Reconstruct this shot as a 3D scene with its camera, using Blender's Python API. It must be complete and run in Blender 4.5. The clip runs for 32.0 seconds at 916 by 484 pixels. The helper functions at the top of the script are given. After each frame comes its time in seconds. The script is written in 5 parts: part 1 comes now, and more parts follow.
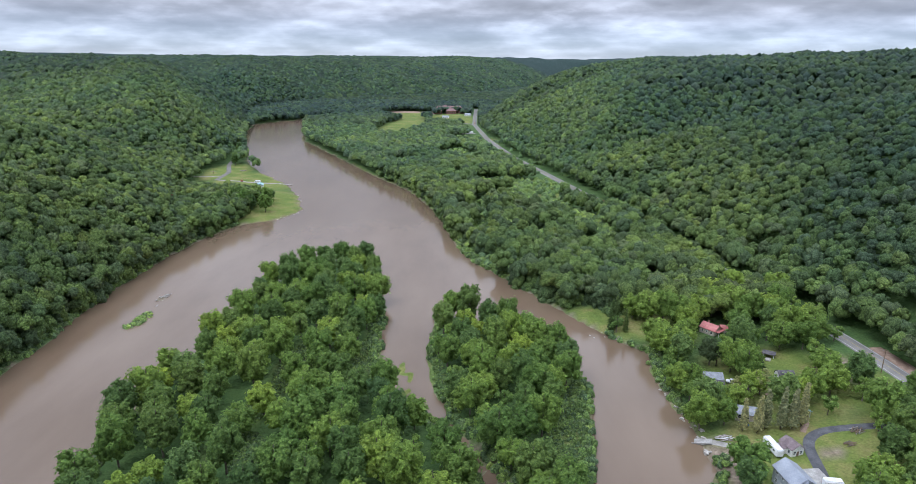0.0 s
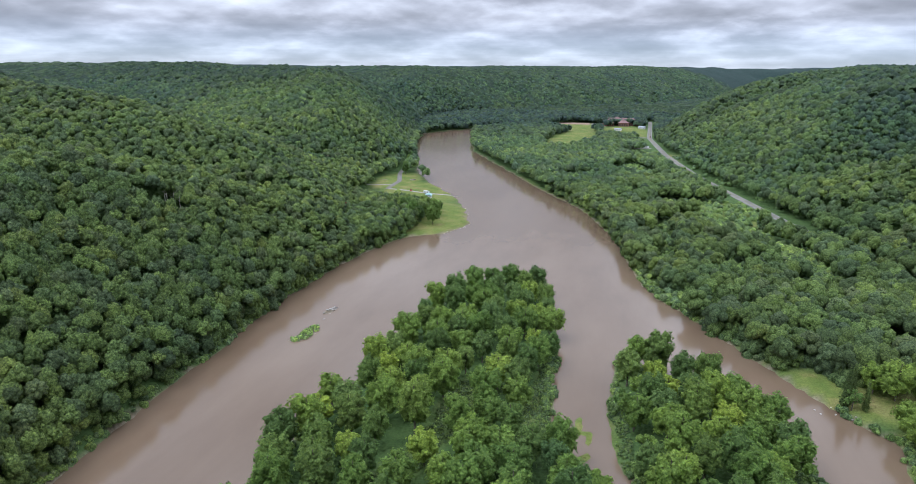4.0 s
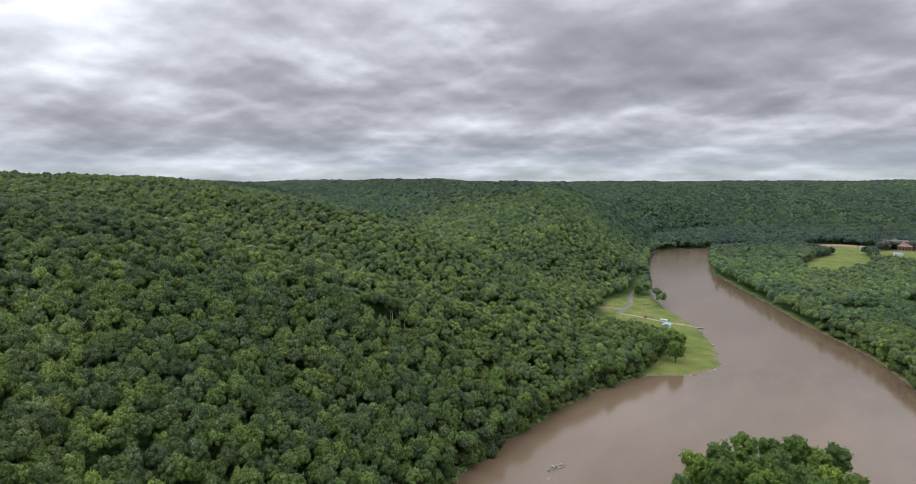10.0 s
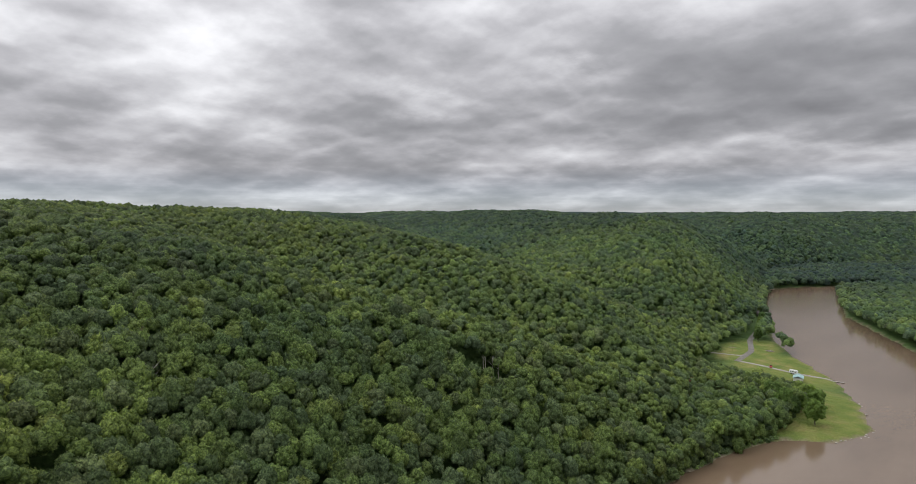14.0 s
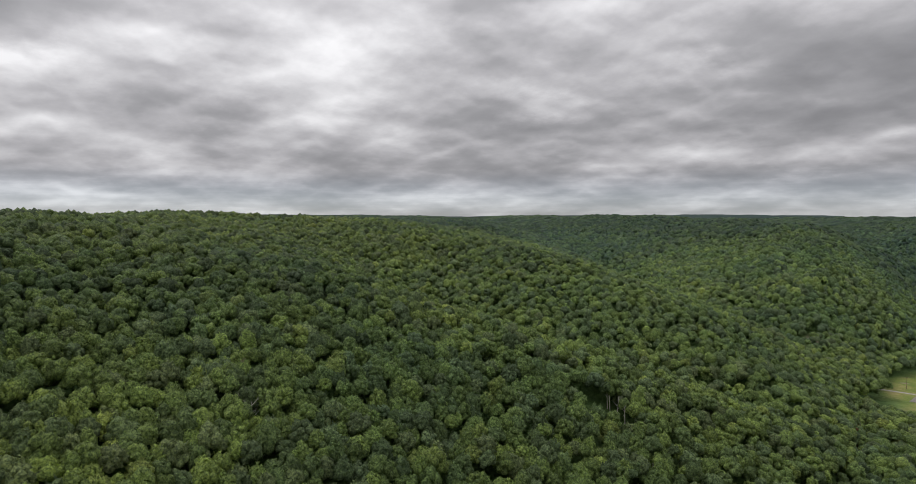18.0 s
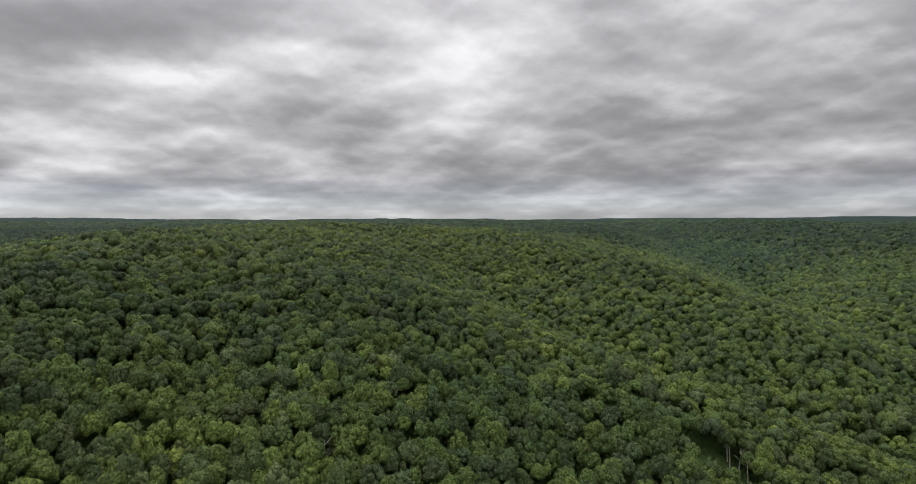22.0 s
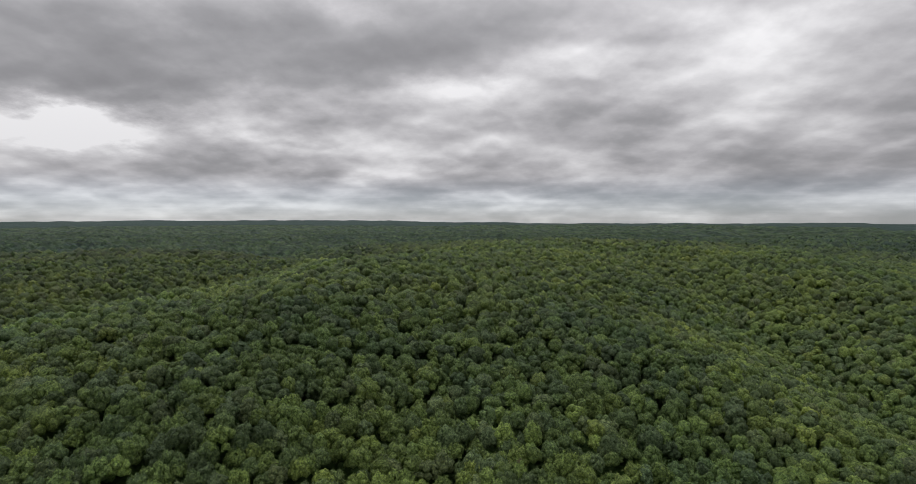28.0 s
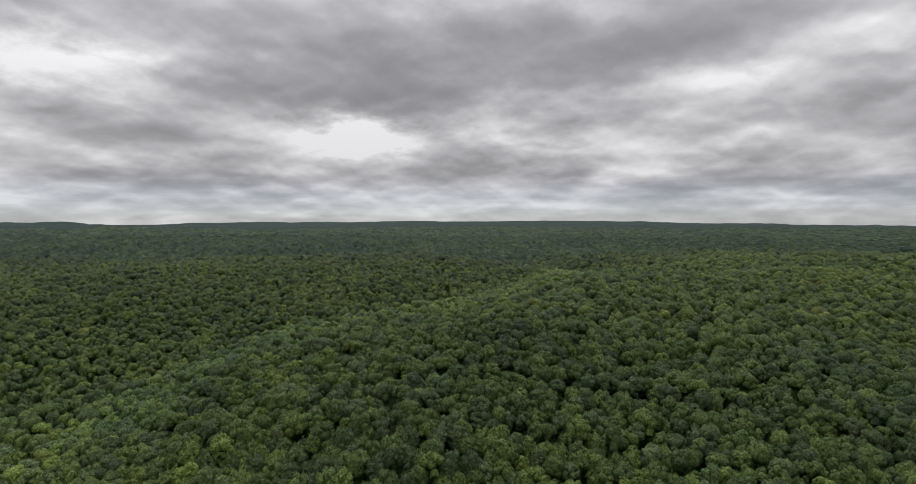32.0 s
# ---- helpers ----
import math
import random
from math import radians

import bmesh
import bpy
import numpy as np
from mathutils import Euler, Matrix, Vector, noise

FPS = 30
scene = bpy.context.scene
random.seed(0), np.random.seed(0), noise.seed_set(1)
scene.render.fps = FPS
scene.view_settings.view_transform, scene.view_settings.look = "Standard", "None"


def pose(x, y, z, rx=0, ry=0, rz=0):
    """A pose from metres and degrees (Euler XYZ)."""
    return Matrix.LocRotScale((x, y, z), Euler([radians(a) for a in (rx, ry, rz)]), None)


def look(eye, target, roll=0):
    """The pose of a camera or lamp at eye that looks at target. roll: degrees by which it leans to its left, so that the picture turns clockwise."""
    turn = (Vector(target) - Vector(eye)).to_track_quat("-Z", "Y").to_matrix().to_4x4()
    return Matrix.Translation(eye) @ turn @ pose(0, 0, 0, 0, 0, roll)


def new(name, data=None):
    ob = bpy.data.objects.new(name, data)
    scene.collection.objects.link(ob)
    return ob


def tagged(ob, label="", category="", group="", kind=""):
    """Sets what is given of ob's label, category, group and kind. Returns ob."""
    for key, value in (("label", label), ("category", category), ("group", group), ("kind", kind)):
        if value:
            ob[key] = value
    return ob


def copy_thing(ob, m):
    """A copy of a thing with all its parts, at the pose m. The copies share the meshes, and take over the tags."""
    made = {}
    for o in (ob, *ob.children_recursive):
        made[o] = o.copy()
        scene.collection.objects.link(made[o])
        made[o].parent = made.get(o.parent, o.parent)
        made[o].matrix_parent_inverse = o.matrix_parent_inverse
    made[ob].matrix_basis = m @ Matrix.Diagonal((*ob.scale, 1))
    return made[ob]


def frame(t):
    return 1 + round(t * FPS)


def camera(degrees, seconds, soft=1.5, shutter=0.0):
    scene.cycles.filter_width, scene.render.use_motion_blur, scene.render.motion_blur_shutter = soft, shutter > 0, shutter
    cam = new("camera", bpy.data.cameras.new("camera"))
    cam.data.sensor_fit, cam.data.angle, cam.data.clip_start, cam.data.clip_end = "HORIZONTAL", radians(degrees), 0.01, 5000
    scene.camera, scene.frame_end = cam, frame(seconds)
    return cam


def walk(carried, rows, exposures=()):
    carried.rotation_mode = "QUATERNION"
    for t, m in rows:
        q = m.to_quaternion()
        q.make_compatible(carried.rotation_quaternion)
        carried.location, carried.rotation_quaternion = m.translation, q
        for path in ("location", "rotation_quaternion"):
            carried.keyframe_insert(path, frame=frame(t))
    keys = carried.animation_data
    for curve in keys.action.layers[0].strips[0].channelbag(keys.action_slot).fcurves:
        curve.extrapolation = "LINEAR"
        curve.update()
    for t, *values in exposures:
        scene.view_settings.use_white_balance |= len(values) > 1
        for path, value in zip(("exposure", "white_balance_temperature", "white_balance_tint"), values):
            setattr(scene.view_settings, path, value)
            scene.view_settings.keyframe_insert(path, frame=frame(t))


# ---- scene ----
cam = camera(72.56, 32.0, soft=0.35)
PATH = [
    (0, pose(0.00, 0.00, 120.00, 73.461, -0.456, 0.136)),
    (0.5, pose(-1.56, 3.92, 119.94, 73.473, -0.433, 1.744)),
    (1, pose(-3.17, 7.82, 119.90, 73.488, -0.404, 3.456)),
    (1.5, pose(-4.84, 11.72, 119.84, 73.492, -0.369, 5.387)),
    (2, pose(-6.57, 15.65, 119.79, 73.484, -0.345, 7.285)),
    (2.5, pose(-8.39, 19.54, 119.71, 73.445, -0.325, 9.128)),
    (3, pose(-10.24, 23.34, 119.57, 73.559, -0.287, 10.984)),
    (3.5, pose(-12.16, 27.05, 119.40, 73.827, -0.249, 12.869)),
    (4, pose(-14.16, 30.67, 119.24, 74.252, -0.218, 14.793)),
    (4.5, pose(-16.26, 34.20, 119.11, 74.835, -0.189, 16.766)),
    (5, pose(-18.50, 37.63, 119.06, 75.580, -0.152, 18.791)),
    (5.5, pose(-20.86, 40.89, 119.03, 76.325, -0.084, 21.062)),
    (6, pose(-23.27, 44.00, 119.00, 77.129, 0.003, 23.736)),
    (6.5, pose(-25.63, 46.97, 118.96, 77.827, 0.074, 26.321)),
    (7, pose(-27.93, 49.91, 118.97, 78.653, 0.135, 27.883)),
    (7.5, pose(-30.26, 52.86, 119.07, 79.573, 0.164, 29.088)),
    (8, pose(-32.63, 55.90, 119.24, 80.546, 0.166, 30.168)),
    (8.5, pose(-35.03, 59.04, 119.42, 81.491, 0.141, 31.307)),
    (9, pose(-37.42, 62.16, 119.56, 82.459, 0.087, 32.450)),
    (9.5, pose(-39.77, 65.28, 119.70, 83.425, 0.077, 33.548)),
    (10, pose(-42.11, 68.37, 119.80, 84.442, 0.081, 34.603)),
    (10.5, pose(-44.45, 71.45, 119.90, 85.587, 0.090, 35.647)),
    (11, pose(-46.80, 74.55, 120.01, 86.734, 0.104, 36.702)),
    (11.5, pose(-49.19, 77.59, 120.07, 87.303, 0.114, 37.725)),
    (12, pose(-51.64, 80.50, 120.12, 87.333, 0.126, 38.738)),
    (12.5, pose(-54.17, 83.31, 120.19, 87.320, 0.141, 39.792)),
    (13, pose(-56.76, 86.07, 120.30, 87.285, 0.161, 40.824)),
    (13.5, pose(-59.37, 88.70, 120.39, 87.297, 0.149, 41.856)),
    (14, pose(-61.97, 91.16, 120.58, 87.280, 0.125, 43.168)),
    (14.5, pose(-64.56, 93.55, 120.97, 87.330, 0.075, 44.513)),
    (15, pose(-67.26, 95.93, 121.61, 87.334, 0.030, 45.853)),
    (15.5, pose(-69.95, 98.27, 122.49, 87.323, -0.006, 47.195)),
    (16, pose(-72.53, 100.55, 123.54, 87.326, -0.027, 48.544)),
    (16.5, pose(-74.88, 102.71, 124.74, 87.373, -0.028, 49.905)),
    (17, pose(-76.92, 104.73, 126.03, 87.496, -0.002, 51.283)),
    (17.5, pose(-78.62, 106.87, 127.30, 87.520, 0.042, 52.649)),
    (18, pose(-80.09, 109.26, 128.51, 87.482, 0.128, 54.028)),
    (18.5, pose(-81.35, 111.82, 129.61, 87.433, 0.241, 55.402)),
    (19, pose(-82.44, 114.48, 130.53, 87.458, 0.343, 56.830)),
    (19.5, pose(-83.34, 117.21, 131.15, 87.599, 0.366, 58.347)),
    (20, pose(-84.18, 119.89, 131.88, 87.681, 0.362, 59.825)),
    (20.5, pose(-85.05, 122.47, 132.87, 87.698, 0.342, 61.311)),
    (21, pose(-85.94, 125.00, 134.08, 87.693, 0.318, 62.754)),
    (21.5, pose(-86.81, 127.46, 135.45, 87.688, 0.324, 64.197)),
    (22, pose(-87.67, 129.81, 136.90, 87.710, 0.357, 65.745)),
    (22.5, pose(-88.52, 132.14, 138.36, 87.677, 0.350, 67.629)),
    (23, pose(-89.27, 134.46, 139.88, 87.666, 0.306, 69.628)),
    (23.5, pose(-89.91, 136.85, 141.46, 87.629, 0.243, 71.763)),
    (24, pose(-90.48, 139.20, 142.99, 87.608, 0.176, 73.897)),
    (24.5, pose(-91.06, 141.49, 144.36, 87.665, 0.113, 76.043)),
    (25, pose(-91.76, 143.65, 145.54, 87.758, 0.066, 78.150)),
    (25.5, pose(-92.71, 145.71, 146.67, 87.822, 0.039, 80.287)),
    (26, pose(-93.94, 147.70, 147.92, 87.853, 0.054, 82.391)),
    (26.5, pose(-95.31, 149.57, 149.24, 87.867, 0.096, 84.472)),
    (27, pose(-96.68, 151.33, 150.61, 87.876, 0.148, 86.542)),
    (27.5, pose(-97.89, 152.95, 152.00, 87.893, 0.190, 88.613)),
    (28, pose(-98.81, 154.42, 153.36, 87.933, 0.193, 90.696)),
    (28.5, pose(-99.65, 155.78, 154.62, 87.940, 0.187, 92.952)),
    (29, pose(-100.53, 157.06, 155.77, 87.968, 0.184, 95.439)),
    (29.5, pose(-101.46, 158.33, 156.88, 87.979, 0.162, 98.038)),
    (30, pose(-102.50, 159.54, 158.06, 88.015, 0.136, 100.892)),
    (30.5, pose(-103.62, 160.78, 159.36, 88.018, 0.116, 103.832)),
    (31, pose(-104.80, 162.08, 160.78, 88.003, 0.109, 106.805)),
    (31.5, pose(-105.97, 163.32, 162.29, 87.968, 0.122, 109.929)),
    (32, pose(-107.09, 164.49, 163.86, 87.932, 0.160, 113.207)),
]
walk(cam, PATH, [(0, 0.38, 5400, 12.5), (6, 0.39, 5550, 12.0), (9, 0.18, 5850, 11.5), (13, -0.07, 6200, 11.5), (22, -0.23, 6350, 12.0), (32, -0.30, 6350, 12.0)])

# ---------------------------------------------------------------- sky and light
SUN_AZ, SUN_EL = radians(-121), radians(58)      # azimuth from +y towards +x
sun_way = Vector((math.sin(SUN_AZ) * math.cos(SUN_EL), math.cos(SUN_AZ) * math.cos(SUN_EL), math.sin(SUN_EL)))


def node(nt, kind, **kw):
    n = nt.nodes.new(kind)
    for k, v in kw.items():
        n.inputs[k].default_value = v
    return n


def ramp(nt, stops):
    n = nt.nodes.new("ShaderNodeValToRGB")
    e = n.color_ramp.elements
    while len(e) < len(stops):
        e.new(0.5)
    for el, (p, c) in zip(e, stops):
        el.position = p
        el.color = (*c, 1) if len(c) == 3 else c
    return n


def mathn(nt, op, a, b=None, clamp=False):
    n = nt.nodes.new("ShaderNodeMath")
    n.operation, n.use_clamp = op, clamp
    for i, v in enumerate((a, b)):
        if v is None:
            continue
        if isinstance(v, (int, float)):
            n.inputs[i].default_value = v
        else:
            nt.links.new(v, n.inputs[i])
    return n.outputs[0]


def mixc(nt, fac, a, b, blend="MIX"):
    n = nt.nodes.new("ShaderNodeMix")
    n.data_type, n.blend_type = "RGBA", blend
    for sock, v in ((n.inputs["Factor"], fac), (n.inputs[6], a), (n.inputs[7], b)):
        if isinstance(v, (int, float)):
            sock.default_value = v
        elif isinstance(v, tuple):
            sock.default_value = (*v, 1) if len(v) == 3 else v
        else:
            nt.links.new(v, sock)
    return n.outputs[2]


CLOUD_BANKS = [
    (110, 13.8, 22, 4.2, -0.10, 0.25), (150, 17.0, 18, 4.0, 0.0, 0.07), (14, 10.5, 15, 4.2, 0.06, 0.16), (28, 14.5, 12, 3.0, 0.0, 0.07), (73, 8.0, 14, 2.2, 0.1, 0.05),
    (122, 7.4, 5.5, 1.5, 0.0, -0.22), (146, 12.2, 7.0, 2.2, 0.1, -0.24), (112, 6.2, 26, 1.3, 0.12, -0.06), (88, 11.2, 5.0, 1.6, 0.1, -0.08), (59, 14.8, 9.0, 2.2, 0.0, -0.09),
    (46, 9.8, 5.0, 1.3, 0.1, -0.09), (34, 12.5, 3.0, 1.6, 0.0, -0.08), (8, 4.3, 16, 1.2, 0.0, -0.04), (-25, 5.0, 14, 2.0, 0.0, 0.06), (26, 3.6, 8, 0.8, 0.0, 0.06), (-9, 3.0, 10, 0.7, 0.0, 0.06), (28, 5.0, 36, 5.0, 0.0, 0.035), (120, 9.0, 40, 12, 0.0, -0.03),
]


def make_world():
    w = bpy.data.worlds.new("overcast_sky")
    w.use_nodes = True
    scene.world = w
    nt = w.node_tree
    nt.nodes.clear()
    L = nt.links.new
    tc = nt.nodes.new("ShaderNodeTexCoord")
    sep = nt.nodes.new("ShaderNodeSeparateXYZ")
    L(tc.outputs["Generated"], sep.inputs[0])
    # the cloud deck is a level layer overhead: its pattern crowds together towards the horizon
    up = mathn(nt, "ADD", mathn(nt, "MAXIMUM", sep.outputs[2], 0.0), 0.28)

    def plane(shift, stretch=1.0):
        com = nt.nodes.new("ShaderNodeCombineXYZ")
        L(mathn(nt, "ADD", mathn(nt, "DIVIDE", sep.outputs[0], mathn(nt, "MULTIPLY", up, 1 / stretch)), shift), com.inputs[0])
        L(mathn(nt, "ADD", mathn(nt, "DIVIDE", sep.outputs[1], mathn(nt, "MULTIPLY", up, 1 / stretch)), 1.7 * shift), com.inputs[1])
        return com.outputs[0]

    def deck(scale, detail, rough, shift, stretch=1.0):
        n = node(nt, "ShaderNodeTexNoise", Scale=scale, Detail=detail, Roughness=rough)
        L(plane(shift, stretch), n.inputs["Vector"])
        return n.outputs[0]

    def cells(scale, shift, stretch=1.0, smooth=0.3):
        """Heaped cloud: dim in the middle of each cell, lighter in the seams between them."""
        at = plane(shift, stretch)
        n = node(nt, "ShaderNodeTexNoise", Scale=scale * 1.1, Detail=6.0, Roughness=0.5)
        L(at, n.inputs["Vector"])
        warp = nt.nodes.new("ShaderNodeVectorMath")
        warp.operation = "MULTIPLY_ADD"
        L(n.outputs["Color"], warp.inputs[0])
        warp.inputs[1].default_value = (0.62 / scale * 2, 0.62 / scale * 2, 0)
        L(at, warp.inputs[2])
        v = nt.nodes.new("ShaderNodeTexVoronoi")
        v.feature = "SMOOTH_F1"
        v.inputs["Scale"].default_value, v.inputs["Smoothness"].default_value = scale, smooth
        L(warp.outputs[0], v.inputs["Vector"])
        return mathn(nt, "SUBTRACT", 1.0, v.outputs["Distance"])

    broad = deck(1.2, 2.0, 0.45, 3.3)
    rolls = deck(2.5, 6.0, 0.5, 7.1)
    rolls_below = deck(2.5, 6.0, 0.5, 7.1, 1.035)
    puffs = cells(4.4, 2.3)
    puffs_below = cells(4.4, 2.3, 1.02)
    thick = mathn(nt, "ADD", mathn(nt, "MULTIPLY", mathn(nt, "SUBTRACT", broad, 0.5), 0.42), mathn(nt, "MULTIPLY", mathn(nt, "SUBTRACT", rolls, 0.5), 0.36))
    relief = mathn(nt, "MULTIPLY", mathn(nt, "SUBTRACT", rolls_below, rolls), 0.26)
    thick = mathn(nt, "ADD", thick, mathn(nt, "MULTIPLY", mathn(nt, "SUBTRACT", puffs, 0.6), 0.10))
    relief = mathn(nt, "ADD", relief, mathn(nt, "MULTIPLY", mathn(nt, "SUBTRACT", puffs_below, puffs), 0.10))
    # the larger banks and rifts of the deck: bearing and height in degrees, half sizes, slant, and how much thicker
    wob = mathn(nt, "MULTIPLY", mathn(nt, "SUBTRACT", deck(2.8, 7.0, 0.62, 1.9), 0.5), 0.26)
    wob_up = mathn(nt, "MULTIPLY", mathn(nt, "SUBTRACT", deck(4.0, 7.0, 0.62, 5.9), 0.5), 0.10)
    bearing = mathn(nt, "ADD", mathn(nt, "ARCTAN2", mathn(nt, "MULTIPLY", sep.outputs[0], -1.0), sep.outputs[1]), wob)
    rise = mathn(nt, "ADD", mathn(nt, "ARCSINE", sep.outputs[2]), wob_up)
    for az, el, wide, tall, slant, much in CLOUD_BANKS:
        across = mathn(nt, "SUBTRACT", bearing, radians(az))
        off = mathn(nt, "SUBTRACT", mathn(nt, "SUBTRACT", rise, radians(el)), mathn(nt, "MULTIPLY", across, slant))
        d2 = mathn(nt, "ADD", mathn(nt, "POWER", mathn(nt, "ABSOLUTE", mathn(nt, "DIVIDE", across, radians(wide))), 2.0), mathn(nt, "POWER", mathn(nt, "ABSOLUTE", mathn(nt, "DIVIDE", off, radians(tall))), 2.0))
        thick = mathn(nt, "ADD", thick, mathn(nt, "MULTIPLY", mathn(nt, "POWER", 2.718, mathn(nt, "MULTIPLY", d2, -1.0)), much))
    # level bars of cloud seen edge-on, low down
    bars = nt.nodes.new("ShaderNodeMapping")
    bars.inputs["Scale"].default_value = (1, 1, 16)
    L(tc.outputs["Generated"], bars.inputs[0])
    bar = node(nt, "ShaderNodeTexNoise", Scale=3.4, Detail=5.0, Roughness=0.52)
    L(bars.outputs[0], bar.inputs["Vector"])
    edge_on = nt.nodes.new("ShaderNodeMapRange")
    edge_on.interpolation_type = "SMOOTHSTEP"
    L(sep.outputs[2], edge_on.inputs["Value"])
    edge_on.inputs["From Min"].default_value, edge_on.inputs["From Max"].default_value = 0.015, 0.10
    edge_on.inputs["To Min"].default_value, edge_on.inputs["To Max"].default_value = 0.38, 0.0
    thick = mathn(nt, "ADD", thick, mathn(nt, "MULTIPLY", mathn(nt, "SUBTRACT", bar.outputs[0], 0.5), edge_on.outputs[0]))
    mixed = mathn(nt, "ADD", mathn(nt, "SUBTRACT", 0.498, thick), relief)
    cr = ramp(nt, [(0.20, (0.25, 0.247, 0.253)), (0.34, (0.335, 0.332, 0.338)), (0.43, (0.42, 0.415, 0.42)), (0.50, (0.54, 0.53, 0.535)), (0.57, (0.69, 0.68, 0.68)), (0.68, (0.98, 0.97, 0.96))])
    L(mixed, cr.inputs[0])
    # brighter towards the hidden sun
    dot = nt.nodes.new("ShaderNodeVectorMath")
    dot.operation = "DOT_PRODUCT"
    L(tc.outputs["Generated"], dot.inputs[0])
    dot.inputs[1].default_value = sun_way
    glow = mathn(nt, "POWER", mathn(nt, "MAXIMUM", dot.outputs["Value"], 0.0), 3.0)
    over = nt.nodes.new("ShaderNodeMapRange")
    over.interpolation_type = "SMOOTHSTEP"
    L(sep.outputs[2], over.inputs["Value"])
    over.inputs["From Min"].default_value, over.inputs["From Max"].default_value = 0.05, 1.0
    over.inputs["To Min"].default_value, over.inputs["To Max"].default_value = 1.0, 2.7      # an overcast sky is brightest overhead
    bright = mathn(nt, "MULTIPLY", mathn(nt, "ADD", mathn(nt, "MULTIPLY", glow, 0.3), 0.90), over.outputs[0])
    vm = nt.nodes.new("ShaderNodeVectorMath")
    vm.operation = "SCALE"
    L(cr.outputs[0], vm.inputs[0])
    L(bright, vm.inputs["Scale"])
    # open sky shows through low on the horizon
    sky = nt.nodes.new("ShaderNodeTexSky")
    sky.sky_type, sky.sun_disc = "NISHITA", False
    sky.sun_elevation, sky.sun_rotation = SUN_EL, SUN_AZ
    sky.dust_density, sky.ozone_density = 0.2, 2.5
    sv = nt.nodes.new("ShaderNodeVectorMath")
    sv.operation = "SCALE"
    L(sky.outputs[0], sv.inputs[0])
    sv.inputs["Scale"].default_value = 0.10
    low = nt.nodes.new("ShaderNodeMapRange")
    low.interpolation_type = "SMOOTHSTEP"
    L(sep.outputs[2], low.inputs["Value"])
    low.inputs["From Min"].default_value, low.inputs["From Max"].default_value = -0.01, 0.075
    low.inputs["To Min"].default_value, low.inputs["To Max"].default_value = 0.42, 0.0
    clear = mixc(nt, 1.0, sv.outputs[0], (0.88, 1.0, 1.30), "MULTIPLY")
    out = mixc(nt, low.outputs[0], vm.outputs[0], clear)
    bg = nt.nodes.new("ShaderNodeBackground")
    bg.inputs["Strength"].default_value = 1.0
    L(out, bg.inputs["Color"])
    wo = nt.nodes.new("ShaderNodeOutputWorld")
    L(bg.outputs[0], wo.inputs[0])


make_world()
sun = new("sun", bpy.data.lights.new("sun", "SUN"))
sun.data.energy, sun.data.angle, sun.data.color = 0.95, radians(20), (1.0, 0.96, 0.9)
sun.matrix_world = look((0, 0, 900), tuple(Vector((0, 0, 900)) - sun_way))

# ---------------------------------------------------------------- materials
MATS = {}


def base_mat(name, rough=0.8, spec=0.3):
    m = bpy.data.materials.new(name)
    m.use_nodes = True
    nt = m.node_tree
    b = nt.nodes["Principled BSDF"]
    b.inputs["Roughness"].default_value = rough
    b.inputs["Specular IOR Level"].default_value = spec
    MATS[name] = m
    return m, nt, b


def position(nt):
    return nt.nodes.new("ShaderNodeNewGeometry").outputs["Position"]


def noise_at(nt, scale, detail=3.0, rough=0.5, vec=None):
    n = node(nt, "ShaderNodeTexNoise", Scale=scale, Detail=detail, Roughness=rough)
    nt.links.new(vec if vec is not None else position(nt), n.inputs["Vector"])
    return n.outputs[0]


def bump(nt, b, height, strength, distance):
    n = nt.nodes.new("ShaderNodeBump")
    n.inputs["Strength"].default_value, n.inputs["Distance"].default_value = strength, distance
    nt.links.new(height, n.inputs["Height"])
    nt.links.new(n.outputs[0], b.inputs["Normal"])


def surface(name, c1, c2, scale=0.5, rough=0.8, spec=0.3, fine=6.0, bumps=0.3, dist=0.02, metal=0.0):
    """A plain weathered surface: two colours in patches and fine grain, with relief."""
    m, nt, b = base_mat(name, rough, spec)
    r = ramp(nt, [(0.38, c1), (0.62, c2)])
    nt.links.new(noise_at(nt, scale, 5.0), r.inputs[0])
    f = noise_at(nt, fine, 4.0, 0.6)
    fr = ramp(nt, [(0.35, (0.78, 0.78, 0.78)), (0.65, (1.15, 1.15, 1.15))])
    nt.links.new(f, fr.inputs[0])
    col = mixc(nt, 1.0, r.outputs[0], fr.outputs[0], "MULTIPLY")
    nt.links.new(col, b.inputs["Base Color"])
    b.inputs["Metallic"].default_value = metal
    if bumps:
        bump(nt, b, f, bumps, dist)
    return m


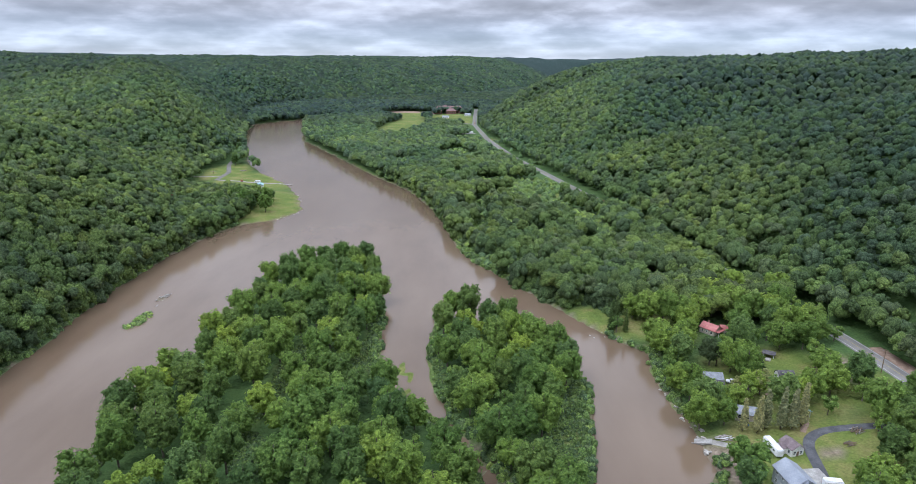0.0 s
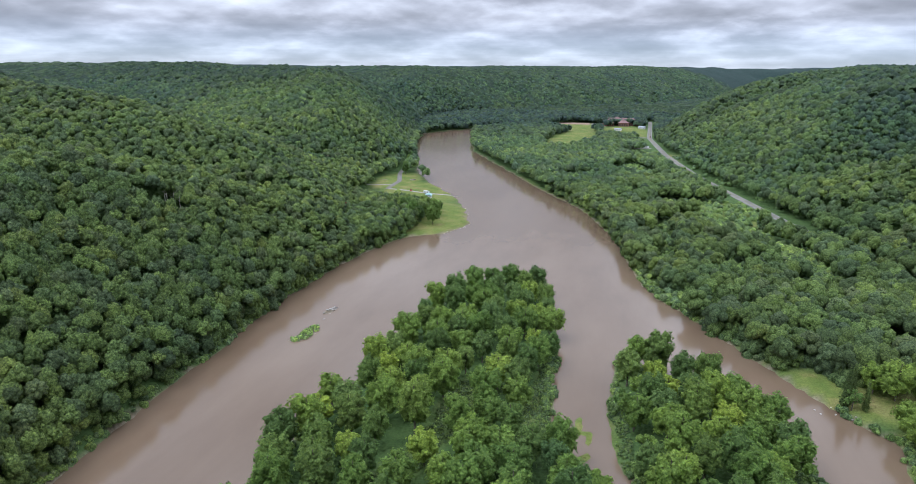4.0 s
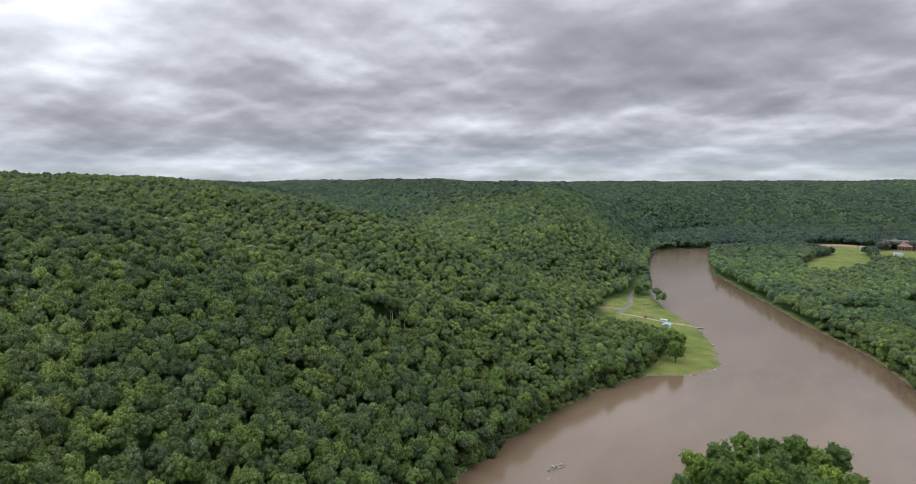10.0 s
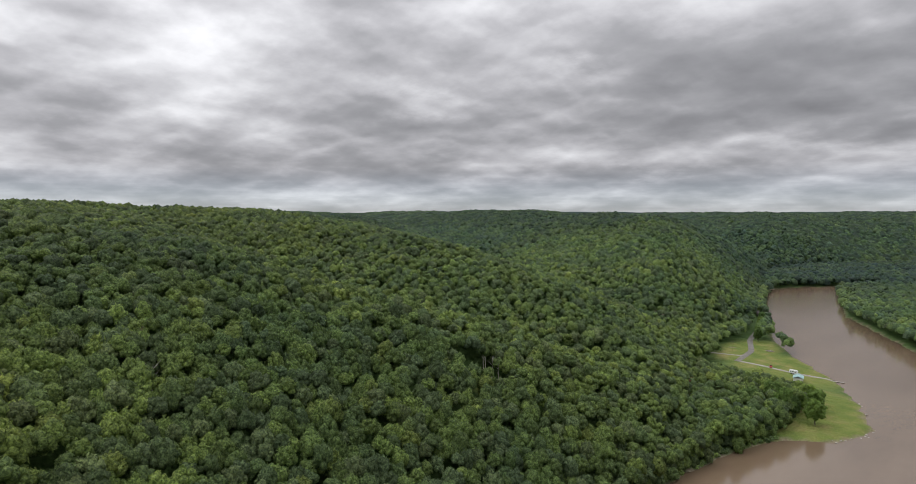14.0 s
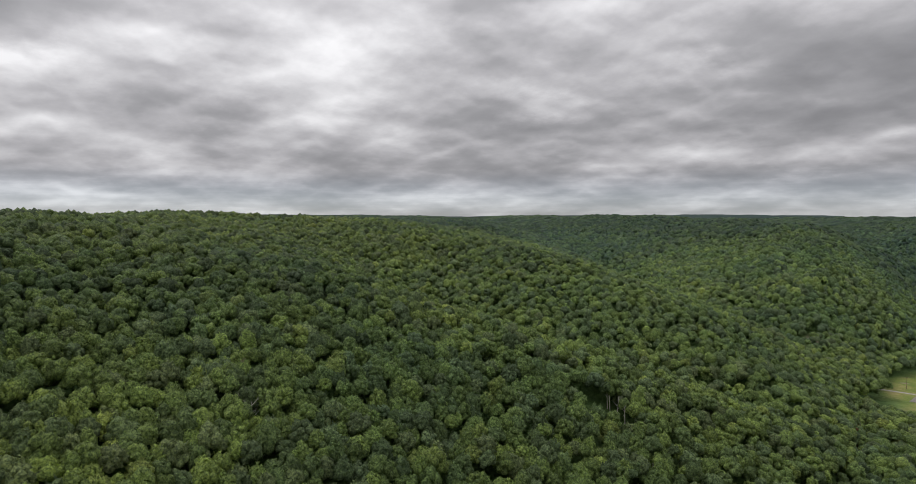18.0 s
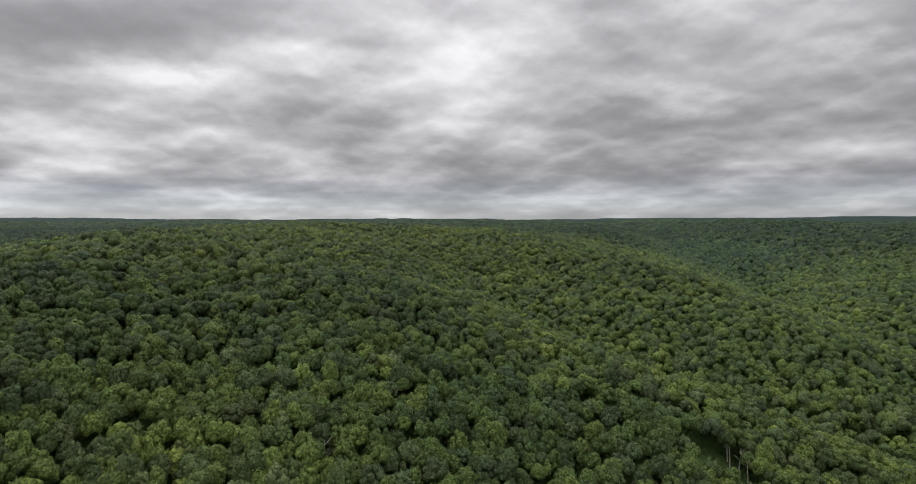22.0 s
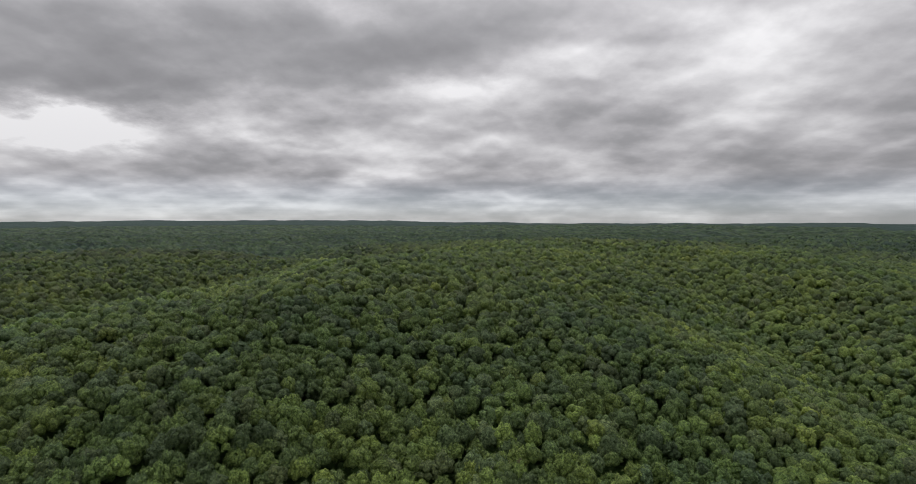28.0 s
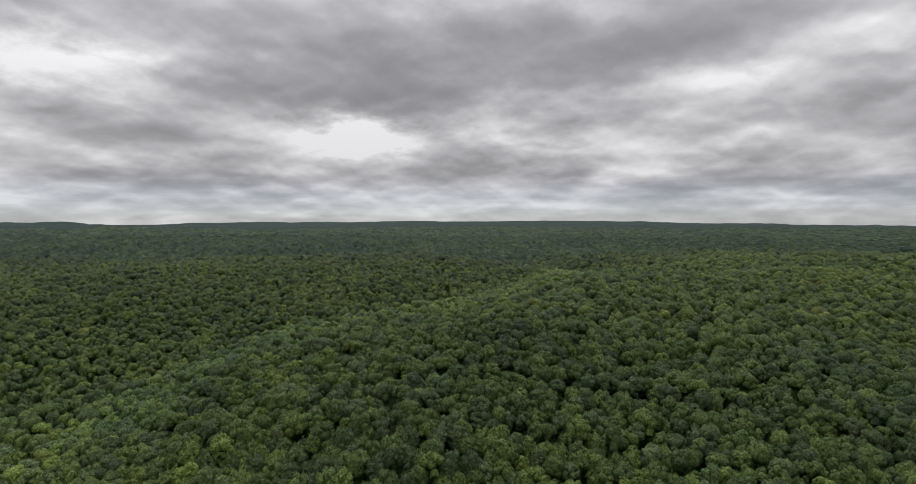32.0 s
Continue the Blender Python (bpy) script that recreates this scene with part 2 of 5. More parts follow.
def foliage(name, single=False):
    """Leaves: a tint of each tree's own, stands and clumps of lighter and darker growth, some light passing through."""
    m, nt, b = base_mat(name, 0.62, 0.25)
    at = nt.nodes.new("ShaderNodeAttribute")
    at.attribute_name = "tint"
    stand = ramp(nt, [(0.35, (0.80, 0.86, 0.9)), (0.65, (1.24, 1.15, 1.0))])
    nt.links.new(noise_at(nt, 0.012, 4.0), stand.inputs[0])
    soft = (0.62, 1.38) if single else (0.44, 1.68)
    clump = ramp(nt, [(0.37, (soft[0], soft[0] + 0.06, soft[0] + 0.04)), (0.5, (0.98, 0.98, 0.95)), (0.63, (soft[1], soft[1] - 0.08, soft[1] - 0.26))])
    nt.links.new(noise_at(nt, 1.5, 3.0, 0.72), clump.inputs[0])
    c = mixc(nt, 1.0, at.outputs["Color"], stand.outputs[0], "MULTIPLY")
    c = mixc(nt, 1.0, c, clump.outputs[0], "MULTIPLY")
    if single:
        oi = nt.nodes.new("ShaderNodeObjectInfo")
        own = ramp(nt, [(0.0, (0.72, 0.78, 0.8)), (0.5, (1.0, 1.0, 1.0)), (1.0, (1.3, 1.2, 1.0))])
        nt.links.new(oi.outputs["Random"], own.inputs[0])
        c = mixc(nt, 1.0, c, own.outputs[0], "MULTIPLY")
    nt.links.new(c, b.inputs["Base Color"])
    bump(nt, b, noise_at(nt, 1.3, 3.0, 0.7), 1.0, 1.6)
    tr = nt.nodes.new("ShaderNodeBsdfTranslucent")
    nt.links.new(c, tr.inputs["Color"])
    mx = nt.nodes.new("ShaderNodeMixShader")
    mx.inputs[0].default_value = 0.38
    nt.links.new(b.outputs[0], mx.inputs[1])
    nt.links.new(tr.outputs[0], mx.inputs[2])
    nt.links.new(mx.outputs[0], nt.nodes["Material Output"].inputs["Surface"])
    return m


LEAF = foliage("leaves")
TREE_LEAF = foliage("tree_leaves", True)


def make_ground_mat():
    """Forest floor and far canopy, with meadow, mud and painted haze where the 'cover' attribute says so."""
    m, nt, b = base_mat("ground_cover", 0.9, 0.15)
    at = nt.nodes.new("ShaderNodeAttribute")
    at.attribute_name = "cover"
    sp = nt.nodes.new("ShaderNodeSeparateColor")
    nt.links.new(at.outputs["Color"], sp.inputs[0])
    woods = ramp(nt, [(0.35, (0.052, 0.095, 0.028)), (0.65, (0.088, 0.142, 0.042))])
    nt.links.new(noise_at(nt, 0.11, 6.0, 0.65), woods.inputs[0])
    grass = ramp(nt, [(0.3, (0.092, 0.138, 0.028)), (0.5, (0.140, 0.172, 0.040)), (0.72, (0.235, 0.205, 0.08))])
    nt.links.new(noise_at(nt, 0.07, 6.0, 0.6), grass.inputs[0])
    mud = ramp(nt, [(0.3, (0.15, 0.115, 0.08)), (0.7, (0.28, 0.23, 0.17))])
    nt.links.new(noise_at(nt, 0.3, 5.0), mud.inputs[0])
    # dark blue-green painted over the far canopy as distance haze
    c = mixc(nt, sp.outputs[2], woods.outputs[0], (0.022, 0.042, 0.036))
    c = mixc(nt, sp.outputs[0], c, grass.outputs[0])
    c = mixc(nt, sp.outputs[1], c, mud.outputs[0])
    fine = ramp(nt, [(0.3, (0.7, 0.7, 0.7)), (0.7, (1.25, 1.25, 1.25))])
    nt.links.new(noise_at(nt, 1.3, 4.0, 0.7), fine.inputs[0])
    c = mixc(nt, 1.0, c, fine.outputs[0], "MULTIPLY")
    nt.links.new(c, b.inputs["Base Color"])
    bump(nt, b, mathn(nt, "ADD", noise_at(nt, 0.8, 5.0, 0.7), mathn(nt, "MULTIPLY", noise_at(nt, 0.1, 3.0, 0.6), 6.0)), 0.8, 0.6)
    return m


def make_water_mat():
    m, nt, b = base_mat("muddy_water", 0.14, 0.5)
    r = ramp(nt, [(0.35, (0.128, 0.088, 0.056)), (0.65, (0.168, 0.120, 0.080))])
    mp = nt.nodes.new("ShaderNodeMapping")
    mp.inputs["Scale"].default_value = (1.6, 0.5, 1)
    nt.links.new(position(nt), mp.inputs[0])
    nt.links.new(noise_at(nt, 0.018, 5.0, 0.55, mp.outputs[0]), r.inputs[0])
    nt.links.new(r.outputs[0], b.inputs["Base Color"])
    b.inputs["IOR"].default_value = 1.48
    still = ramp(nt, [(0.42, (0, 0, 0)), (0.62, (1, 1, 1))])
    nt.links.new(noise_at(nt, 0.022, 4.0), still.inputs[0])
    h = mathn(nt, "ADD", mathn(nt, "MULTIPLY", noise_at(nt, 0.9, 4.0, 0.6), mathn(nt, "ADD", mathn(nt, "MULTIPLY", still.outputs[0], 0.75), 0.25)),
              mathn(nt, "MULTIPLY", noise_at(nt, 0.12, 3.0), 1.5))
    bump(nt, b, h, 0.10, 0.18)
    return m


GROUND = make_ground_mat()
WATER = make_water_mat()
BARK = surface("bark", (0.10, 0.085, 0.065), (0.19, 0.165, 0.13), 1.2, 0.9, 0.2, fine=9.0, bumps=0.6, dist=0.04)
PALE_BARK = surface("pale_bark", (0.30, 0.28, 0.24), (0.48, 0.45, 0.40), 1.0, 0.85, 0.2, fine=7.0)

# ---------------------------------------------------------------- the lie of the land
LEFT_BANK = [(-60, -500), (-110, -60), (-150, 80), (-167, 140), (-172, 162), (-175, 206), (-178, 250), (-181, 305), (-180, 352), (-174, 404), (-160, 444), (-140, 456),
             (-128, 480), (-127, 493), (-143, 544), (-171, 602), (-208, 652), (-245, 722), (-300, 875), (-348, 1040), (-366, 1125), (-345, 1180), (-300, 1236), (-262, 1272), (-228, 1296)]
RIGHT_BANK = [(70, -500), (74, 60), (76, 156), (80, 176), (78, 195), (77, 211), (81, 239), (69, 254), (56, 276), (37, 309), (22, 339), (5, 370),
              (-3, 405), (-14, 470), (-46, 570), (-95, 655), (-156, 778), (-224, 912), (-282, 1150), (-268, 1205), (-246, 1240), (-218, 1272)]
ISLAND_A = [(-66, 362), (-50, 350), (-41, 322), (-34, 276), (-32, 240), (-30, 221), (-19, 200), (-2, 182), (5, 165), (10, 140), (4, 112), (-40, 96), (-90, 104),
            (-106, 134), (-113, 172), (-112, 205), (-108, 232), (-106, 285), (-98, 325), (-84, 352)]
ISLAND_B = [(-11, 277), (-13, 254), (-12, 232), (-9, 208), (-2, 189), (6, 173), (14, 152), (20, 124), (30, 116), (38, 130), (41, 156), (46, 182), (51, 212), (46, 232), (30, 256), (8, 271)]
WEST_FOOT = [(-50, -600), (-100, -70), (-142, 80), (-163, 140), (-172, 165), (-180, 240), (-184, 300), (-183, 352), (-186, 408), (-206, 452), (-226, 505), (-242, 560), (-264, 610), (-276, 680), (-272, 750),
             (-308, 870), (-354, 1040), (-382, 1140), (-425, 1290), (-400, 1480), (-290, 1660), (-110, 1800), (110, 2040), (360, 2600), (700, 3600)]
EAST_FOOT = [(190, -600), (184, 200), (172, 312), (161, 350), (138, 500), (105, 632), (80, 750), (56, 915), (42, 1120), (66, 1300), (190, 1520), (400, 1900), (680, 2550), (1050, 3500)]
# hollows and side valleys: points with the height of their floor, and the width over which the sides rise
WEST_HOLLOWS = [
    ([(-196, 425, 2), (-300, 358, 32), (-400, 340, 45), (-480, 338, 60), (-620, 320, 94)], 165),
    ([(-236, 556, 2), (-330, 588, 16), (-450, 632, 24), (-640, 770, 34), (-900, 960, 52), (-1400, 1250, 80), (-2200, 1500, 100)], 210),
    ([(-165, -235, 10), (-280, -150, 24), (-360, -112, 38), (-450, -72, 52), (-600, -20, 82)], 85, 190),
    ([(-700, -1000, 10), (-860, -640, 40), (-980, -380, 58), (-1160, -160, 70), (-1500, 40, 92)], 230),
    ([(-640, 120, 92), (-830, -40, 82), (-1060, -180, 66)], 120),
]
EAST_HOLLOWS = [
    ([(96, 640, 2), (210, 600, 14), (360, 560, 34), (560, 500, 62), (760, 420, 84)], 170),
    ([(60, 1050, 2), (220, 1090, 40), (420, 1150, 80), (640, 1200, 100)], 170),
    ([(-380, 1290, 2), (-700, 1500, 40), (-1300, 1900, 80)], 260),
]
HOLLOWS = WEST_HOLLOWS + EAST_HOLLOWS


def along(P, pts):
    """Distance of the points P to a polyline, and the third value of its points at the nearest place."""
    pts = np.array(pts, float)
    best = np.full(len(P), 1e9)
    val = np.zeros(len(P))
    for a, b in zip(pts[:-1], pts[1:]):
        d = b[:2] - a[:2]
        s = np.clip(((P - a[:2]) @ d) / (d @ d), 0, 1)
        q = np.hypot(*(P - a[:2] - s[:, None] * d).T)
        near = q < best
        best[near] = q[near]
        if pts.shape[1] > 2:
            val[near] = (a[2] + s * (b[2] - a[2]))[near]
    return best, val


def inside(P, poly):
    x, y = P.T
    r = np.zeros(len(P), bool)
    for (x0, y0), (x1, y1) in zip(poly, poly[1:] + poly[:1]):
        if y0 != y1:
            r ^= ((y0 > y) != (y1 > y)) & (x < (x1 - x0) * (y - y0) / (y1 - y0) + x0)
    return r


def signed(P, poly):
    """Distance to a polygon's edge, positive inside."""
    d, _ = along(P, poly + poly[:1])
    return np.where(inside(P, poly), d, -d)


def vnoise(P, cell, seed=0):
    """Smooth value noise, -1 to 1."""
    q = P / cell
    i = np.floor(q).astype(np.int64)
    f = q - i
    f = f * f * (3 - 2 * f)

    def h(a, b):
        n = (a * 374761393 + b * 668265263 + seed * 1442695041) & 0x7FFFFFFF
        n = ((n ^ (n >> 13)) * 1274126177) & 0x7FFFFFFF
        return ((n ^ (n >> 16)) & 0xFFFF) / 32767.5 - 1

    a, b, c, d = h(i[:, 0], i[:, 1]), h(i[:, 0] + 1, i[:, 1]), h(i[:, 0], i[:, 1] + 1), h(i[:, 0] + 1, i[:, 1] + 1)
    return (a * (1 - f[:, 0]) + b * f[:, 0]) * (1 - f[:, 1]) + (c * (1 - f[:, 0]) + d * f[:, 0]) * f[:, 1]


def fbm(P, cell, n=3, seed=0):
    return sum(vnoise(P, cell / 2**k, seed + k) / 2**k for k in range(n))


def sstep(a, b, x):
    t = np.clip((x - a) / (b - a), 0, 1)
    return t * t * (3 - 2 * t)


RIVER = LEFT_BANK + RIGHT_BANK[::-1]
VALLEY = WEST_FOOT + EAST_FOOT[::-1]
ISLETS = [(-149, 271, 4.2, 10.0, -0.18), (-151, 296, 2.2, 6.0, -0.15), (-20.2, 222, 2.2, 5.0, 0.25), (-19.0, 216, 1.2, 3.0, -0.3), (-21, 229, 1.1, 1.8, 0.6), (-19.5, 208, 1.2, 2.0, 0.0)]   # x, y, half sizes, turn


def land_at(P):
    """How far inside dry land a point lies (negative: in the water)."""
    P = P + 1.6 * np.stack([vnoise(P, 9, 3), vnoise(P, 9, 4)], 1)
    land = -signed(P, RIVER)
    for isl in (ISLAND_A, ISLAND_B):
        land = np.maximum(land, signed(P, isl))
    for x, y, a, b, r in ISLETS:
        c, s = math.cos(r), math.sin(r)
        u, v = (P[:, 0] - x) * c + (P[:, 1] - y) * s, -(P[:, 0] - x) * s + (P[:, 1] - y) * c
        land = np.maximum(land, (1 - np.hypot(u / a, v / b)) * a * 0.6)
    return land


def height(P):
    """Height of the ground."""
    P = np.asarray(P, float)
    land = land_at(P)
    z = np.where(land > 0, 0.05 + 1.5 * (1 - np.exp(-np.maximum(land, 0) / 2.5)), -2.2 * (1 - np.exp(np.minimum(land, 0) / 3)))
    wr = -signed(P, RIVER)
    z = z + 3.2 * sstep(4, 60, wr)
    dv = np.maximum(-signed(P, VALLEY), 0)
    r = np.hypot(P[:, 0] + 100, P[:, 1] - 100)
    top = 112 - 13 * sstep(1300, 2000, P[:, 1]) - 11 * np.exp(-((P[:, 1] - 30) / 52) ** 2) * sstep(-620, -460, P[:, 0]) * sstep(-120, -240, P[:, 0]) + (4 + 18 * sstep(900, -900, P[:, 1])) * sstep(1200, 4500, r) + 18 * np.exp(-((P[:, 0] + 640) / 200) ** 2 - ((P[:, 1] - 270) / 210) ** 2) + 17 * np.exp(-((P[:, 0] - 640) / 250) ** 2 - ((P[:, 1] - 800) / 270) ** 2) + 7 * fbm(P, 420, 3, 11) + 10 * fbm(P, 1500, 2, 5) * sstep(600, 2000, r)
    h = np.tanh(dv / (165 + (130 * sstep(20, -90, P[:, 1]) - 42 * sstep(150, 50, P[:, 1])) * sstep(0, -60, P[:, 0]) - 52 * sstep(560, 700, P[:, 1]) * sstep(1700, 1300, P[:, 1]) * sstep(-60, -160, P[:, 0])))
    hill = top * h
    for pts, wide, *far_side in HOLLOWS:
        d, f = along(P, pts)
        if far_side:      # the slope on the left of the hollow is gentler
            (x0, y0), (x1, y1) = pts[0][:2], pts[-1][:2]
            wide = np.where((x1 - x0) * (P[:, 1] - y0) - (y1 - y0) * (P[:, 0] - x0) > 0, far_side[0], wide)
        other = f + (top - f).clip(0) * np.tanh(d / wide)
        k = 9.0
        m = np.clip(0.5 + 0.5 * (other - hill) / k, 0, 1)
        hill = other * (1 - m) + hill * m - k * m * (1 - m)
    hill = np.where(dv > 0, np.maximum(hill, 0) * sstep(0, 10, dv), 0)
    z = z + hill + sstep(20, 120, dv) * 2.2 * fbm(P, 60, 2, 21)
    # far country: rolling ridges and dales
    z = z - sstep(800, 2000, r) * sstep(200, 600, dv) * 58 * np.maximum(0, fbm(P, 800, 3, 31) - 0.1)
    return z


def height1(x, y):
    return float(height(np.array([[x, y]]))[0])


# ---------------------------------------------------------------- meshes from arrays
def mesh_from(name, verts, tris, mat, attr=None, colours=None, smooth=False):
    me = bpy.data.meshes.new(name)
    verts, tris = np.ascontiguousarray(verts, np.float32), np.ascontiguousarray(tris, np.int32)
    n, k = tris.shape
    me.vertices.add(len(verts))
    me.vertices.foreach_set("co", verts.ravel())
    me.loops.add(n * k)
    me.loops.foreach_set("vertex_index", tris.ravel())
    me.polygons.add(n)
    me.polygons.foreach_set("loop_start", np.arange(0, n * k, k, dtype=np.int32))
    me.polygons.foreach_set("use_smooth", np.full(n, smooth))
    if attr:
        a = me.color_attributes.new(attr, "FLOAT_COLOR", "POINT")
        c = np.ones((len(verts), 4), np.float32)
        c[:, :3] = colours
        a.data.foreach_set("color", c.ravel())
    me.materials.append(mat)
    me.update()
    me.validate()
    return me


def graded(lo, hi, a, b, step, grow=1.07, most=70):
    """Coordinates from lo to hi, step apart between a and b and wider apart away from there."""
    mid = list(np.arange(a, b + 0.1, step))
    out, s = [b], step
    while out[-1] < hi:
        s = min(s * grow, most)
        out.append(out[-1] + s)
    back, s = [a], step
    while back[-1] > lo:
        s = min(s * grow, most)
        back.append(back[-1] - s)
    return np.array(back[:0:-1] + mid[:-1] + out)


# meadows and yards: centre, half sizes, turn
VALLEY_MEADOWS = [(-150, 500, 30, 62, 0.35), (-186, 474, 44, 52, 0.4), (-200, 600, 42, 55, 0.5), (-240, 640, 22, 60, 0.1), (-106, 1300, 56, 92, 0.0), (-94, 1070, 40, 160, -0.06),
           (-14, 1215, 44, 130, 0.0), (122, 212, 30, 26, 0.1), (112, 165, 34, 26, 0.2), (130, 150, 30, 30, 0.0), (70, 270, 10, 21, 0.65), (-246, 300, 12, 6, 0.5),
           (88, 262, 14, 22, 0.7), (20, 352, 6, 18, 0.6)]
YARD_LAWNS = [(38, 575, 30, 26, 0.4), (66, 505, 26, 24, 0.3), (92, 440, 16, 22, 0.2), (0, 740, 28, 34, 0.2), (20, 890, 42, 40, 0.0), (-60, 690, 14, 22, 0.3),
           (10, 470, 10, 18, 0.3), (152, 190, 14, 40, 0.0), (-66, 212, 6, 50, -0.2), (-36, 238, 7, 34, -0.1), (41, 178, 9, 44, -0.14), (72, 552, 26, 48, 0.0),
           (2, 742, 17, 60, 0.1), (4, 385, 5, 22, 0.3), (-18, 218, 8, 16, 0.0)]
MEADOWS = VALLEY_MEADOWS + YARD_LAWNS
MUD = [(82, 160, 5, 15, 0.0), (117, 167, 3.0, 2.4, 0.0), (150, 222, 5, 14, 0.0), (-252, 640, 3, 3, 0), (-262, 335, 4, 3, 0.3), (-305, 606, 5, 12, 0.4)]


def patches(P, spots, soft=0.25):
    Q = P + 3.0 * np.stack([vnoise(P, 14, 7), vnoise(P, 14, 8)], 1)
    m = np.zeros(len(P))
    for x, y, a, b, r in spots:
        c, s = math.cos(r), math.sin(r)
        u, v = (Q[:, 0] - x) * c + (Q[:, 1] - y) * s, -(Q[:, 0] - x) * s + (Q[:, 1] - y) * c
        m = np.maximum(m, 1 - sstep(1 - soft, 1 + soft, np.hypot(u / a, v / b)))
    return m


def build_ground():
    xs = graded(-4950, 4700, -330, 200, 4.0, 1.06, 60)
    ys = graded(-4700, 4900, 90, 720, 4.5, 1.06, 60)
    X, Y = np.meshgrid(xs, ys)
    P = np.stack([X.ravel(), Y.ravel()], 1)
    z = height(P)
    r = np.hypot(P[:, 0] + 60, P[:, 1] - 100)
    # far woods stand on the sheet itself
    z = z + sstep(2450, 2800, r) * (12 + 3.5 * vnoise(P, 55, 40)) * (z > 1.5)
    n, mcols = len(ys), len(xs)
    i = (np.arange(n - 1)[:, None] * mcols + np.arange(mcols - 1)[None]).ravel()
    quads = np.stack([i, i + 1, i + mcols + 1, i + mcols], 1)
    land = land_at(P)
    g = np.maximum(patches(P, MEADOWS), ((land > 0.3) & (land < 3) & (P[:, 0] > -125)) * (r < 1300) * 0.75)
    mud = np.maximum(patches(P, MUD), (land < 0.6) * 0.9)
    mud = np.where(np.hypot(P[:, 0] + 18, P[:, 1] - 218) < 16, 0, mud)      # a weedy shoal
    g = g * np.where(inside(P, ISLAND_A) | inside(P, ISLAND_B), 0.5, 1.0)
    # third channel: painted haze, growing with distance
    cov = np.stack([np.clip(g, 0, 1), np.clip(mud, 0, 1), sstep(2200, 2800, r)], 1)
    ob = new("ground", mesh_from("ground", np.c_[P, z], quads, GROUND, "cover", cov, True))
    tagged(ob, "wooded river valley floor, banks and steep hillsides", "ground", kind="structure")
    # water
    xs, ys = np.linspace(-700, 260, 25), np.linspace(-500, 1650, 50)
    X, Y = np.meshgrid(xs, ys)
    V = np.stack([X.ravel(), Y.ravel(), 0 * X.ravel()], 1)
    i = (np.arange(49)[:, None] * 25 + np.arange(24)[None]).ravel()
    w = new("water", mesh_from("water", V, np.stack([i, i + 1, i + 26, i + 25], 1), WATER, smooth=True))
    tagged(w, "brown muddy river water with faint ripples", "river", kind="structure")


build_ground()

# ---------------------------------------------------------------- woods
def ico(sub):
    bm = bmesh.new()
    bmesh.ops.create_icosphere(bm, subdivisions=sub, radius=1.0)
    v = np.array([q.co[:] for q in bm.verts])
    f = np.array([[q.index for q in t.verts] for t in bm.faces])
    bm.free()
    return v, f


ICO = {k: ico(k) for k in (1, 2)}      # 20 and 80 faces
rng = np.random.default_rng(7)


def tufts(c, out, size, r, sides=5):
    """Leaf clumps: little ragged umbrellas at the places c that open towards out."""
    n = len(c)
    out = out / np.linalg.norm(out, axis=1)[:, None]
    t = np.cross(out, r.normal(size=(n, 3)))
    t /= np.linalg.norm(t, axis=1)[:, None]
    b = np.cross(out, t)
    s = size * r.uniform(0.65, 1.35, n)
    a = np.arange(sides) * 2 * np.pi / sides
    k = r.uniform(0.55, 1.35, (n, sides)) * s[:, None]
    drop = r.uniform(0.05, 0.5, (n, sides)) * s[:, None]
    ring = c[:, None] + t[:, None] * (np.cos(a) * k)[..., None] + b[:, None] * (np.sin(a) * k)[..., None] - out[:, None] * drop[..., None]
    v = np.concatenate([(c + out * 0.12 * s[:, None])[:, None], ring], 1).reshape(-1, 3)
    m = np.arange(sides)
    tri = np.stack([0 * m, 1 + m, 1 + (m + 1) % sides], 1)
    return v, (tri[None] + (np.arange(n) * (sides + 1))[:, None, None]).reshape(-1, 3)


